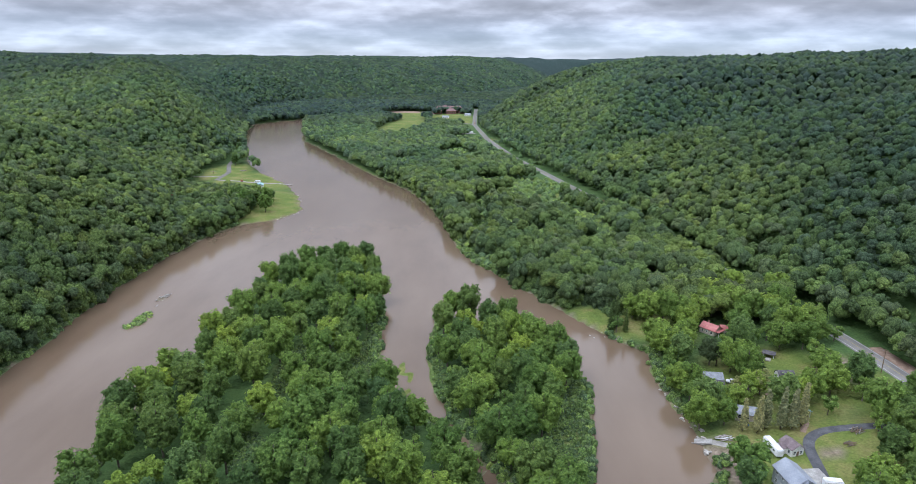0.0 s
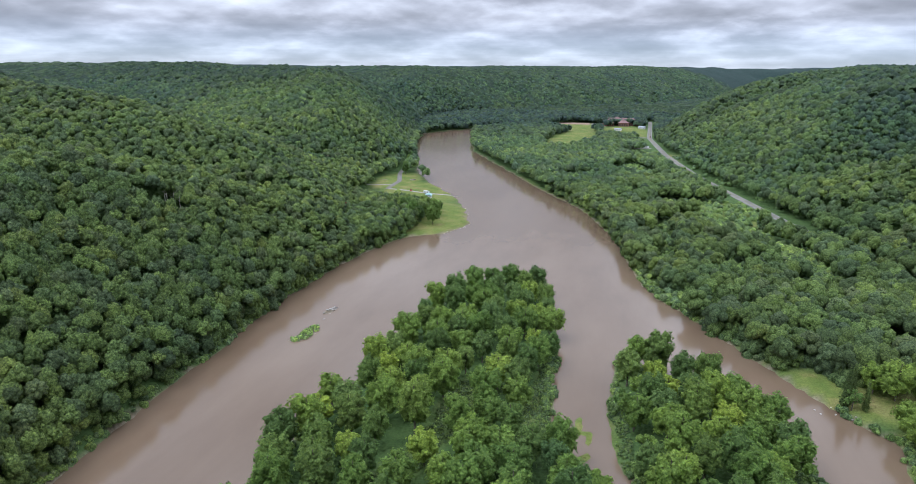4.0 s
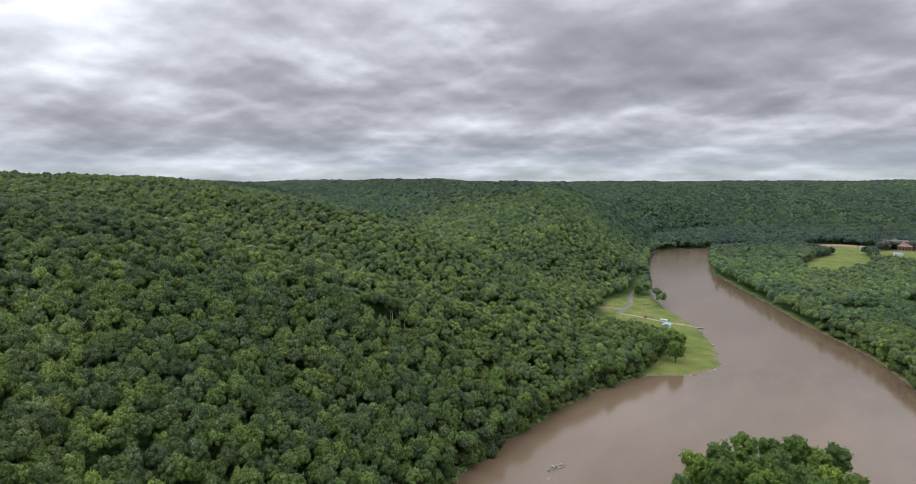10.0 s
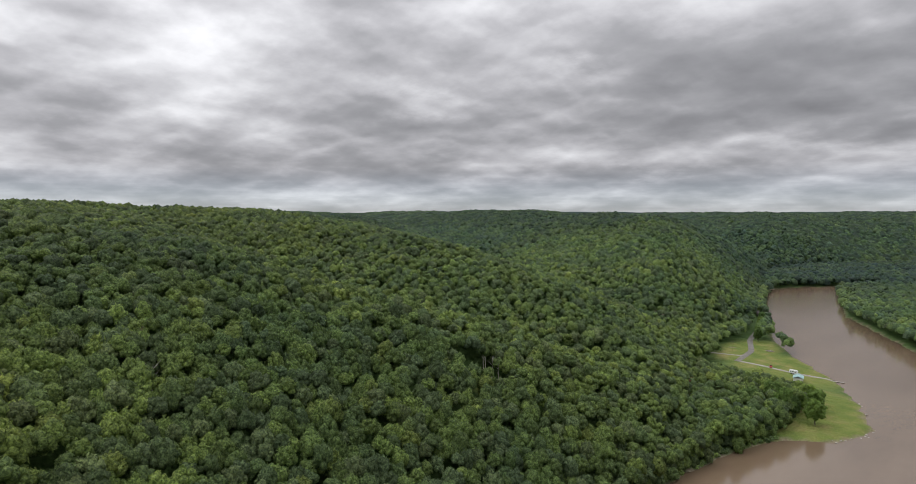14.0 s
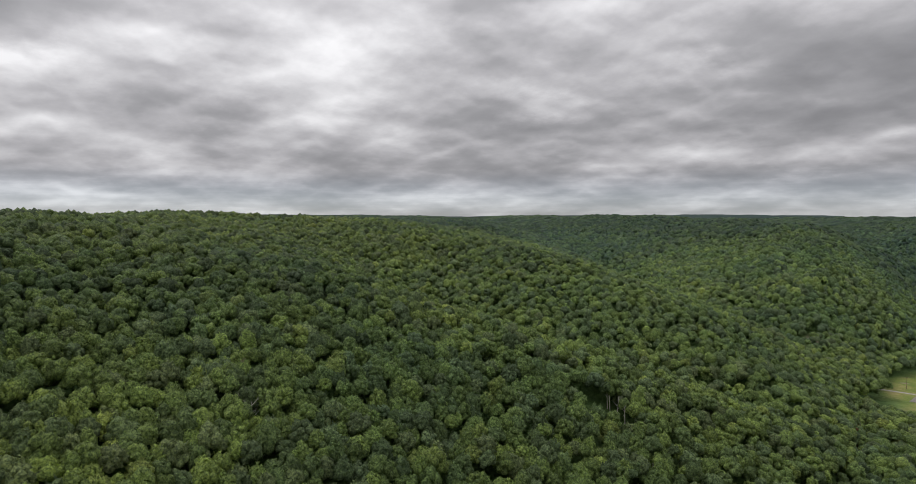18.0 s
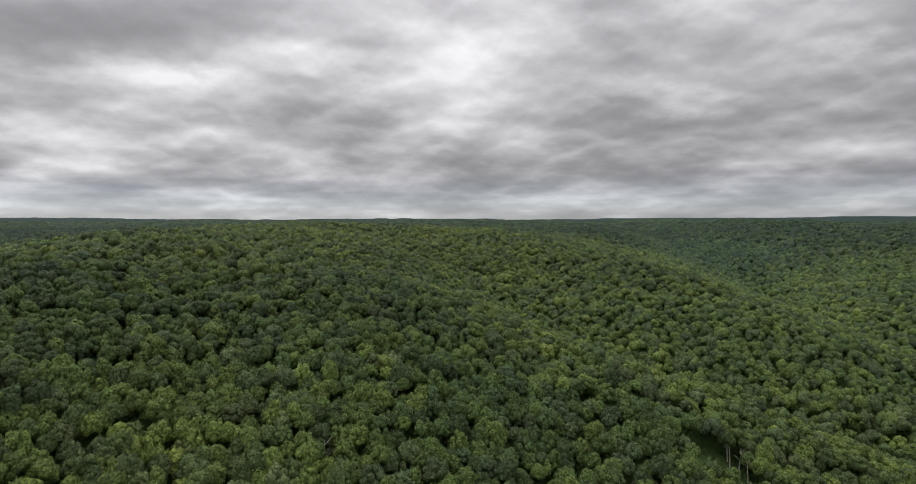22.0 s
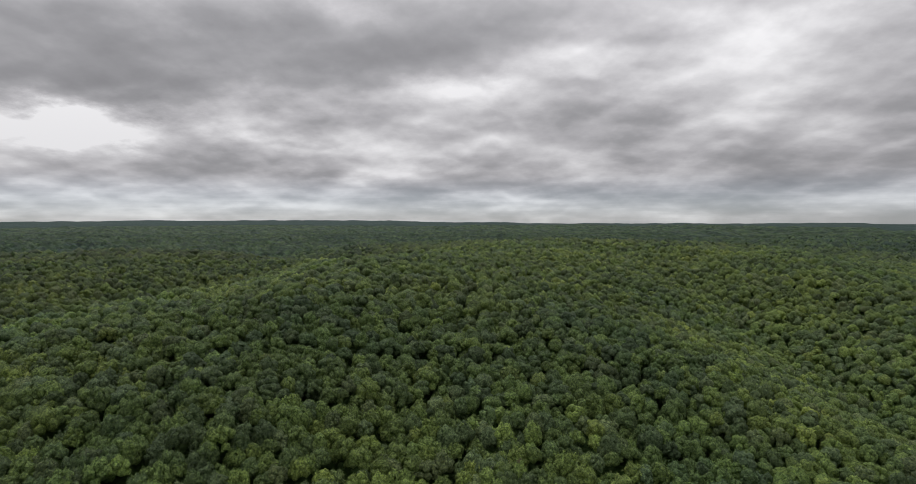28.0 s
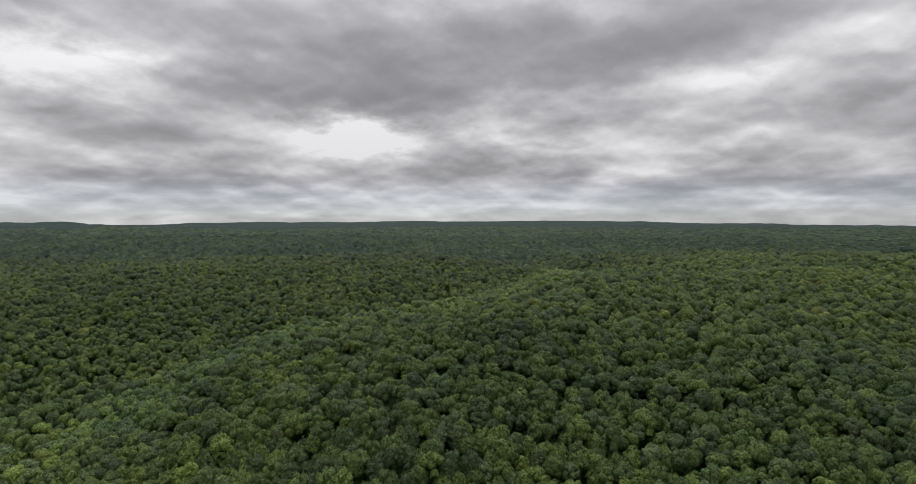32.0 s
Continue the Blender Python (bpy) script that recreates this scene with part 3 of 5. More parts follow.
def crown_shape(lobes, spread, clumps=0, size=0.0, sub=1, low=-0.35):
    """One crown of unit radius: a heap of rounded boughs, each with a shade of its own, and small ragged leaf clumps over it."""
    r = rng
    v0, f0 = ICO[sub]
    i = np.arange(lobes) + 0.5
    z = 1 - 1.25 * i / lobes
    a = i * 2.39996 + r.uniform(0, 6.3)
    h = np.sqrt(np.maximum(1 - z * z, 0))
    dirs = np.stack([h * np.cos(a), h * np.sin(a), z], 1) + r.normal(size=(lobes, 3)) * 0.5 / math.sqrt(lobes)
    dirs /= np.linalg.norm(dirs, axis=1)[:, None]
    own = r.uniform(0.86, 1.14, lobes)
    size_of = spread * r.uniform(0.78, 1.22, lobes)
    mid = dirs * (1 - 0.85 * size_of * r.uniform(0.75, 1.35, lobes))[:, None] * (1 + 0.1 * r.normal(size=3) * (1, 1, 0))
    V, F, C, at = [], [], [], 0
    for k in range(lobes):
        v = v0 * (size_of[k] * r.uniform(0.84, 1.14, len(v0)))[:, None] * (1.08, 1.08, 0.92) + mid[k]
        m = v[f0].mean(1)
        shown = m[:, 2] > low
        out = ((m - mid[k]) * dirs[k]).sum(1) > -0.45 * size_of[k]      # the inner side is never seen
        for j in range(lobes):
            if j != k:
                shown &= np.linalg.norm((m - mid[j]) / size_of[j], axis=1) > 0.72
        f = f0[shown & out]
        used = np.unique(f)
        back = np.full(len(v), -1)
        back[used] = np.arange(len(used))
        V.append(v[used])
        F.append(back[f] + at)
        C.append(np.full(len(used), own[k]))
        at += len(used)
    if clumps:
        k = r.integers(0, lobes, clumps)
        u = dirs[k] + (0, 0, 0.25) + 0.55 * r.normal(size=(clumps, 3))
        u /= np.linalg.norm(u, axis=1)[:, None]
        tv, tf = tufts(mid[k] + u * (size_of[k] * r.uniform(0.88, 1.2, clumps))[:, None], u + 0.5 * r.normal(size=(clumps, 3)), size, r, 3)
        V.append(tv)
        F.append(tf + at)
        C.append(np.repeat(own[k] * r.uniform(0.8, 1.3, clumps), 4))
    return np.concatenate(V), np.concatenate(F), np.concatenate(C)


LODS = [[crown_shape(13, 0.41, 8, 0.16) for _ in range(16)],                   # across the river
        [crown_shape(4, 0.60, low=-0.05) for _ in range(14)],                  # far
        [crown_shape(1, 0.92, low=-0.2) for _ in range(14)],                   # farthest
        [crown_shape(6, 0.53, low=-0.12) for _ in range(16)],                  # middle distance
        [crown_shape(19, 0.36, 40, 0.16) for _ in range(18)]]                  # nearest
GREENS = np.array([(0.074, 0.126, 0.042), (0.084, 0.142, 0.044), (0.062, 0.108, 0.044), (0.094, 0.154, 0.044), (0.052, 0.090, 0.042), (0.076, 0.118, 0.056), (0.068, 0.114, 0.058), (0.108, 0.166, 0.048)]) * (1.14, 1.0, 0.95)
GREEN_ODDS = np.array([0.22, 0.2, 0.18, 0.12, 0.1, 0.08, 0.07, 0.03])


def scatter(x0, x1, y0, y1, gap, r):
    nx, ny = int((x1 - x0) / gap), int((y1 - y0) / gap)
    X, Y = np.meshgrid(np.arange(nx), np.arange(ny))
    P = np.stack([X.ravel() + 0.5 * (Y.ravel() % 2), Y.ravel()], 1) * gap
    P = P + r.uniform(-0.36, 0.36, P.shape) * gap
    return P + (x0, y0)


# roughly the camera's path; tree detail falls off with distance from it
EYE_LINE = [(0, 0), (-23, 44), (-57, 86), (-84, 120), (-107, 165)]
KEEP_CLEAR = [(145, 315, 10, 26, -0.42), (-246, 302, 13, 7, 0.5), (-305, 606, 4, 11, 0.4)]
ROAD = [(171, 190), (168, 239), (157, 312), (148, 345), (124, 496), (111, 542), (92, 628), (66, 745), (42, 912), (27, 1119), (39, 1465)]
SPIT_ROAD = [(-232, 588), (-238, 640), (-256, 690), (-268, 751), (-290, 830)]


GROVE = [(-240, 425), (-192, 408), (-172, 424), (-163, 440), (-160, 456), (-164, 474), (-160, 495), (-174, 510), (-200, 518), (-236, 524), (-262, 528)]


def woods_mask(P):
    """True where forest stands (the separate trees of islands, spit and village are left out)."""
    land = land_at(P)
    ok = (land > np.where(P[:, 0] < -120, 0.2, 1.2)) & ~inside(P, RIVER)
    ok &= ~inside(P, ISLAND_A) & ~inside(P, ISLAND_B)
    ok &= (patches(P, MEADOWS, 0.12) < 0.5) | (signed(P, GROVE) > 0)
    ok &= patches(P, KEEP_CLEAR, 0.12) < 0.5
    d, rx = along(P, [(x, y, x) for x, y in ROAD])
    ok &= (d > np.where(P[:, 1] < 480, 7.0, 9.5)) & ~((d < 24) & (P[:, 0] < rx) & (P[:, 1] > 470) & (P[:, 1] < 1200))
    ok &= along(P, SPIT_ROAD)[0] > 6
    ok &= ~((P[:, 0] > -10) & (P[:, 1] < 262) & (P[:, 0] < 160) & (land > 0))
    ok &= ~((P[:, 0] > -245) & (P[:, 0] < -100) & (P[:, 1] > 425) & (P[:, 1] < 660)) | (signed(P, GROVE) > 0)
    return ok


def painted_haze(P):
    """How much darker, bluer haze is painted at each point: outer plateau and northern hills."""
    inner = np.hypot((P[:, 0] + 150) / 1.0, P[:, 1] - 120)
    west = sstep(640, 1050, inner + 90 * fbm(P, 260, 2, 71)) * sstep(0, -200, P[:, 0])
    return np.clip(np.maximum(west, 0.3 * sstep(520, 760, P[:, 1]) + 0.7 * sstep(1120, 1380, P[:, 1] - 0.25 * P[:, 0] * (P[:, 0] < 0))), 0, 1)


def forest(name, lod, P, rad, tall, label, seed, gain=1.0):
    """A stand of trees as one mesh."""
    r = np.random.default_rng(seed)
    flat = signed(P, VALLEY) > -12
    low_tier = np.zeros(len(P), bool)
    if tall > 8 and lod in (0, 3, 4):      # at the edges of woods a second tier of boughs reaches down to the bank
        edge = P[(flat | (land_at(P) < 22)) & (land_at(P) < 40)]
        P = np.concatenate([P, edge + r.normal(size=edge.shape) * 0.5])
        low_tier = np.r_[low_tier, np.ones(len(edge), bool)]
        flat = signed(P, VALLEY) > -12
    n = len(P)
    z = height(P)
    kind = r.integers(0, len(LODS[lod]), n)
    turn = r.uniform(0, 2 * np.pi, n)
    rr = rad * r.uniform(0.74, 1.24, n)
    hh = rr * r.uniform(1.05, 1.6, n)
    top = tall * r.uniform(0.84, 1.14, n) * (0.75 + 0.25 * rr / rad) * np.where(low_tier, 0.55, 1.0)
    tint = GREENS[r.choice(len(GREENS), n, p=GREEN_ODDS / GREEN_ODDS.sum())] * r.uniform(0.80, 1.26, n)[:, None]
    tint = tint * (gain * np.where(flat, 1.60, 1.66))[:, None]
    east = sstep(150, 250, P[:, 0]) * sstep(1150, 800, P[:, 1])      # shade painted on the eastern hill as a darker leaf tint
    northern = sstep(480, 820, P[:, 1])[:, None]      # bluer tint towards the north, painted in for haze
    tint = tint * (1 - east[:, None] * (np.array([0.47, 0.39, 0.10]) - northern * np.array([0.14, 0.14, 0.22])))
    crest = sstep(70, 92, z) * (P[:, 0] < -150)      # leaf tint darkened on the high western ground to offset its brighter light
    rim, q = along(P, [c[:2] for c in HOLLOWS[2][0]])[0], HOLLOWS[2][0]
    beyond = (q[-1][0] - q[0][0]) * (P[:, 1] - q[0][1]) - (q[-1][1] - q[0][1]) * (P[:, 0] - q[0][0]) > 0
    sunny = np.where(beyond, -0.16 * sstep(330, 200, rim), 0.24 * sstep(48, 72, rim) * sstep(125, 95, rim)) * (P[:, 0] < -200) * (tall > 8)      # painted light: rim of the southern hollow lightened, the slope across it darkened
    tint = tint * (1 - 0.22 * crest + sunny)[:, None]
    # haze put into the leaf tint: outer hills darker and bluer, northern valley floor bluer
    tint = tint * (1 - (painted_haze(P) * ~flat)[:, None] * np.array([0.34, 0.22, -0.22]))
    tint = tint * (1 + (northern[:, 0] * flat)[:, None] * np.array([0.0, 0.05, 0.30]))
    # the far valley floor loses red and green to the same painted haze
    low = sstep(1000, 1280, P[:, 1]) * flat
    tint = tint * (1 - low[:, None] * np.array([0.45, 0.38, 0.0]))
    V, F, C, at = [], [], [], 0
    for k, (v, f, g) in enumerate(LODS[lod]):
        m = kind == k
        if not m.any():
            continue
        c, s = np.cos(turn[m])[:, None], np.sin(turn[m])[:, None]
        x, y = (v[:, 0] * c - v[:, 1] * s) * rr[m][:, None], (v[:, 0] * s + v[:, 1] * c) * rr[m][:, None]
        zz = v[:, 2] * hh[m][:, None] + (z[m] + top[m] - hh[m])[:, None]
        V.append(np.stack([x + P[m, 0][:, None], y + P[m, 1][:, None], zz], 2).reshape(-1, 3))
        F.append((f[None] + (at + np.arange(m.sum()) * len(v))[:, None, None]).reshape(-1, 3))
        C.append((tint[m][:, None] * g[None, :, None]).reshape(-1, 3))
        at += m.sum() * len(v)
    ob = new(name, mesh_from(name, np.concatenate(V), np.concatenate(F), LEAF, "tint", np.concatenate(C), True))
    return tagged(ob, label, "forest", kind="stuff")


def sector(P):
    """Distance from the camera's path, and the bearing to the left of north."""
    return along(P, EYE_LINE)[0], np.degrees(np.arctan2(-(P[:, 0] + 60), P[:, 1] - 60))


def canopy_sheet(name, x0, x1, y0, y1, step, cell, keep, label, seed):
    """Woods too far off to tell the trees apart: one roof of crowns, each a dome with a tint of its own."""
    r = np.random.default_rng(seed)
    nx, ny = int((x1 - x0) / step), int((y1 - y0) / step)
    X, Y = np.meshgrid(x0 + step * np.arange(nx), y0 + step * np.arange(ny))
    P = np.stack([X.ravel(), Y.ravel()], 1)
    live = keep(P)
    q = live.reshape(ny, nx)
    q = q[:-1, :-1] & q[1:, :-1] & q[:-1, 1:] & q[1:, 1:]
    i = (np.arange(ny - 1)[:, None] * nx + np.arange(nx - 1)[None])[q]
    quads = np.stack([i, i + 1, i + nx + 1, i + nx], 1)
    used = np.unique(quads)
    back = np.full(len(P), -1)
    back[used] = np.arange(len(used))
    P = P[used] + r.uniform(-0.35, 0.35, (len(used), 2)) * step
    g = 260
    jit, up, hue = r.uniform(0.1, 0.9, (g, g, 2)), r.uniform(-2.6, 2.6, (g, g)), r.choice(len(GREENS), (g, g), p=GREEN_ODDS / GREEN_ODDS.sum())
    gain = r.uniform(0.72, 1.25, (g, g))
    c = np.floor(P / cell).astype(int)
    best, who = np.full(len(P), 1e9), np.zeros((len(P), 2), int)
    for a in (-1, 0, 1):
        for b in (-1, 0, 1):
            k = c + (a, b)
            m = k % g
            d = np.hypot(*((k + jit[m[:, 0], m[:, 1]]) * cell - P).T)
            n = d < best
            best[n], who[n] = d[n], m[n]
    edge = np.zeros(len(back), int)
    np.add.at(edge, quads.ravel(), 1)
    edge = edge[used] < 4
    z = height(P) + 13.5 + up[who[:, 0], who[:, 1]] - 8.5 * (best / cell) ** 2 * (cell / 8) ** 0.5 + r.uniform(-0.7, 0.7, len(P))
    z = np.where(edge, height(P) - 0.5, z)      # the edge of the wood comes down to the ground
    tint = GREENS[hue[who[:, 0], who[:, 1]]] * gain[who[:, 0], who[:, 1]][:, None]
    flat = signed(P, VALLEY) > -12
    # haze painted into the crown tints of the outer woods
    north = np.where(flat, 0.8 * sstep(900, 1250, P[:, 1]), painted_haze(P))
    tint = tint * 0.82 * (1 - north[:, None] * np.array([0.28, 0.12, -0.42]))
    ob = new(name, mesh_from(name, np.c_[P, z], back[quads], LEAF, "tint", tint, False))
    return tagged(ob, label, "forest", kind="stuff")


def build_woods():
    r = np.random.default_rng(3)
    P = scatter(-700, 520, -440, 1100, 4.7, r)
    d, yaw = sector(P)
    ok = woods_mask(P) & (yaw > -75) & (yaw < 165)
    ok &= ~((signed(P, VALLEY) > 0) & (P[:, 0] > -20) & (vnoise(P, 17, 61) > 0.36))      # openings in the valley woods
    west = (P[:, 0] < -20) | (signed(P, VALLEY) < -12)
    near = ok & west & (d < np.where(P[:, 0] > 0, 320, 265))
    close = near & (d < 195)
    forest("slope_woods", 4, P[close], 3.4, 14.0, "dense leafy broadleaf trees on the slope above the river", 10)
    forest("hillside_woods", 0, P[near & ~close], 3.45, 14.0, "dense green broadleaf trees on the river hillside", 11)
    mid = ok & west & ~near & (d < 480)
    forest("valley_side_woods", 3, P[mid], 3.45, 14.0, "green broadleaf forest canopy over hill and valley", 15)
    Q = scatter(-20, 260, 120, 760, 6.4, r)
    ok = woods_mask(Q) & (signed(Q, VALLEY) >= -12) & ~((vnoise(Q, 17, 61) > 0.36) & (Q[:, 1] > 300) & (Q[:, 0] < 95 - 0.12 * (Q[:, 1] - 500))) & (sector(Q)[0] < 480)
    forest("valley_woods", 0, Q[ok], 4.9, 14.0, "broad green leafy trees on the valley floor", 12)
    P = scatter(-1500, 900, -1000, 1800, 5.2, r)
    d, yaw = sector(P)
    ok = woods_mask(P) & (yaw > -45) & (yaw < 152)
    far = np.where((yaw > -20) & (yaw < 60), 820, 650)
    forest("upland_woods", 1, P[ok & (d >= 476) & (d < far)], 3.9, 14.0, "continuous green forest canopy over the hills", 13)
    P = scatter(-1700, 1000, -1100, 1900, 6.0, r)
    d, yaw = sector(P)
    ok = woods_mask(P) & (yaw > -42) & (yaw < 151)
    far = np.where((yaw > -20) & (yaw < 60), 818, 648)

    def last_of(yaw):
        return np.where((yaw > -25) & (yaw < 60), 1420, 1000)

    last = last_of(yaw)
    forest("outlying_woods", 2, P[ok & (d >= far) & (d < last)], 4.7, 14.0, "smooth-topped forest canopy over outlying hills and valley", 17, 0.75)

    P = scatter(-700, 900, 1380, 2700, 7.4, r)
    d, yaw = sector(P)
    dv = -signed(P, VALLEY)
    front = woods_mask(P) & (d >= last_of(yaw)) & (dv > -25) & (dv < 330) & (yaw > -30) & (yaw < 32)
    forest("north_hill_woods", 2, P[front], 5.6, 14.0, "forest on the steep northern hillside, tinted dark blue-green for haze", 18, 0.8)

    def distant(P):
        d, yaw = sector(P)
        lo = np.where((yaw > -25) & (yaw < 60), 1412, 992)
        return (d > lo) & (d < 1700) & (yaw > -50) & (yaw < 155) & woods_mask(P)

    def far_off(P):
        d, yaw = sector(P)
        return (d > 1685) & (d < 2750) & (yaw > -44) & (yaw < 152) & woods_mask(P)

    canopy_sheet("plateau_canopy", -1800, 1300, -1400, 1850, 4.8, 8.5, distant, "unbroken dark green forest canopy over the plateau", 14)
    canopy_sheet("horizon_canopy", -2900, 1700, -2100, 2850, 9.0, 13.0, far_off, "woods on the outer plateau, tinted dark blue-green for haze", 16)


build_woods()

# ---------------------------------------------------------------- helpers for things
def thing(name, x, y, z, turn=0.0, label="", category="", group=""):
    ob = new(name)
    ob.matrix_world = pose(x, y, z, 0, 0, turn)
    ob.empty_display_size = 0.5
    return tagged(ob, label, category, group)


def part(name, bm, mat, parent, label=""):
    me = bpy.data.meshes.new(name)
    bm.to_mesh(me)
    bm.free()
    me.materials.append(mat)
    ob = new(name, me)
    ob.parent = parent
    if label:
        ob["label"] = label
    return ob


def box(bm, x0, x1, y0, y1, z0, z1):
    v = [bm.verts.new((x, y, z)) for z in (z0, z1) for x, y in ((x0, y0), (x1, y0), (x1, y1), (x0, y1))]
    for f in ((3, 2, 1, 0), (4, 5, 6, 7), (0, 1, 5, 4), (1, 2, 6, 5), (2, 3, 7, 6), (3, 0, 4, 7)):
        bm.faces.new([v[i] for i in f])
    return v


def boxed(x0, x1, y0, y1, z0, z1, bevel=0.0):
    bm = bmesh.new()
    box(bm, x0, x1, y0, y1, z0, z1)
    if bevel:
        bmesh.ops.bevel(bm, geom=bm.edges[:], offset=bevel, segments=2, affect="EDGES")
    return bm


def prism(outline, y0, y1):
    """A solid with an outline in x and z, from y0 to y1."""
    bm = bmesh.new()
    a = [bm.verts.new((x, y0, z)) for x, z in outline]
    b = [bm.verts.new((x, y1, z)) for x, z in outline]
    bm.faces.new(a)
    bm.faces.new(b[::-1])
    for i in range(len(a)):
        j = (i + 1) % len(a)
        bm.faces.new([a[i], b[i], b[j], a[j]])
    bmesh.ops.recalc_face_normals(bm, faces=bm.faces[:])
    return bm


def tube(bm, path, radii, sides=7):
    rings = []
    for i, (p, r) in enumerate(zip(path, radii)):
        p = Vector(p)
        a = Vector(path[min(i + 1, len(path) - 1)]) - Vector(path[max(i - 1, 0)])
        q = a.to_track_quat("Z", "Y")
        rings.append([bm.verts.new(p + q @ Vector((r * math.cos(t), r * math.sin(t), 0))) for t in (2 * math.pi * k / sides for k in range(sides))])
    for a, b in zip(rings[:-1], rings[1:]):
        for k in range(sides):
            bm.faces.new([a[k], a[(k + 1) % sides], b[(k + 1) % sides], b[k]])
    bm.faces.new(rings[0][::-1])
    bm.faces.new(rings[-1])


# ---------------------------------------------------------------- single trees
def crown_mesh(name, rx, h, low, lobes, clumps, size, tint, seed, cone=False):
    """A crown of overlapping lobes, each a dim core under ragged clumps of leaves; its foot is at z = low, its top at h."""
    r = np.random.default_rng(seed)
    V, F, at = [], [], 0
    mid, hz = (low + h) / 2, (h - low) / 2
    v0, f0 = ICO[1]
    own, bosses = [], []
    for k in range(lobes):
        if cone:
            s = (k + 0.3) / lobes
            rad = rx * (1 - s) ** 0.8 * 0.9 + 0.25
            c = np.array([0.1 * math.cos(k * 2.4), 0.1 * math.sin(k * 2.4), low + (h - low) * s])
            sc = np.array([rad, rad, (h - low) / lobes * 1.3])
        else:
            z = -0.72 + 1.5 * (k + 0.5) / lobes
            a = k * 2.4 + r.uniform(-0.4, 0.4)
            e = math.sqrt(max(1 - z * z, 0.05)) * (r.uniform(0.55, 0.8) if k % 4 else 0.35)
            c = np.array([math.cos(a) * e * rx, math.sin(a) * e * rx, mid + hz * z * 0.72])
            q = r.uniform(0.25, 0.4)
            sc = np.array([rx * q, rx * q, hz * q * r.uniform(0.7, 0.95)])
        bosses.append((c, sc))
        v = v0 * 0.80 * (1 + 0.14 * r.normal(size=len(v0)))[:, None] * sc + c
        tone = r.uniform(0.92, 1.08)
        V.append(v)
        mids = v[f0].mean(1)
        hidden = np.zeros(len(f0), bool)
        for c0, s0 in bosses[:-1]:
            hidden |= np.linalg.norm((mids - c0) / s0, axis=1) < 0.74
        F.append(f0[~hidden] + at)
        at += len(v)
        n = clumps // lobes
        u = r.normal(size=(n, 3))
        u[:, 2] = np.where(u[:, 2] < -0.45, -u[:, 2], u[:, 2])
        u /= np.linalg.norm(u, axis=1)[:, None]
        p = u * sc * r.uniform(0.70, 1.26, n)[:, None] + c
        tv, tf = tufts(p, u + (0, 0, 0.5) + 0.45 * r.normal(size=(n, 3)), size, r, 3)
        own += [np.full(len(v), tone), np.repeat(tone * r.uniform(0.8, 1.25, n), 4)]
        V.append(tv)
        F.append(tf + at)
        at += len(tv)
    own = np.concatenate(own)
    V = np.concatenate(V)
    col = np.array(tint)[None] * own[:, None]
    return mesh_from(name, V, np.concatenate(F), TREE_LEAF, "tint", col, True)


def trunk_bm(h, r, reach, seed, limbs=5):
    rr = random.Random(seed)
    bm = bmesh.new()
    lean = (rr.uniform(-0.5, 0.5), rr.uniform(-0.5, 0.5))
    tube(bm, [(0, 0, -0.6), (0, 0, 0.6), (lean[0] * 0.5, lean[1] * 0.5, h * 0.45), (lean[0], lean[1], h * 0.85)], [r * 1.5, r, r * 0.75, r * 0.25], 8)
    for k in range(limbs):
        a, z = 2.4 * k + rr.uniform(-0.4, 0.4), h * rr.uniform(0.3, 0.6)
        d = reach * rr.uniform(0.5, 0.8)
        f = z / (h * 0.85)
        x0, y0 = lean[0] * f, lean[1] * f
        tube(bm, [(x0, y0, z), (x0 + math.cos(a) * d * 0.5, y0 + math.sin(a) * d * 0.5, z + d * 0.45), (x0 + math.cos(a) * d, y0 + math.sin(a) * d, z + d * 0.9)], [r * 0.45, r * 0.3, r * 0.1], 6)
    return bm


def tree_kind(k, rx, h, low, tint, label, cone=False, lobes=27, leaves=864, size=0.64, bark=None):
    t = thing("conifer" if cone else "tree", 0, 0, -500, 0, label, "tree")
    part("trunk", trunk_bm(h, 0.10 + 0.014 * h, rx, 50 + k, 0 if cone else 5), bark or BARK, t)
    c = new("crown", crown_mesh("crown", rx, h, low, lobes, leaves, size, (2.02 * tint[0], 1.88 * tint[1], 1.36 * tint[2]), 90 + k, cone))
    c.parent = t
    return t


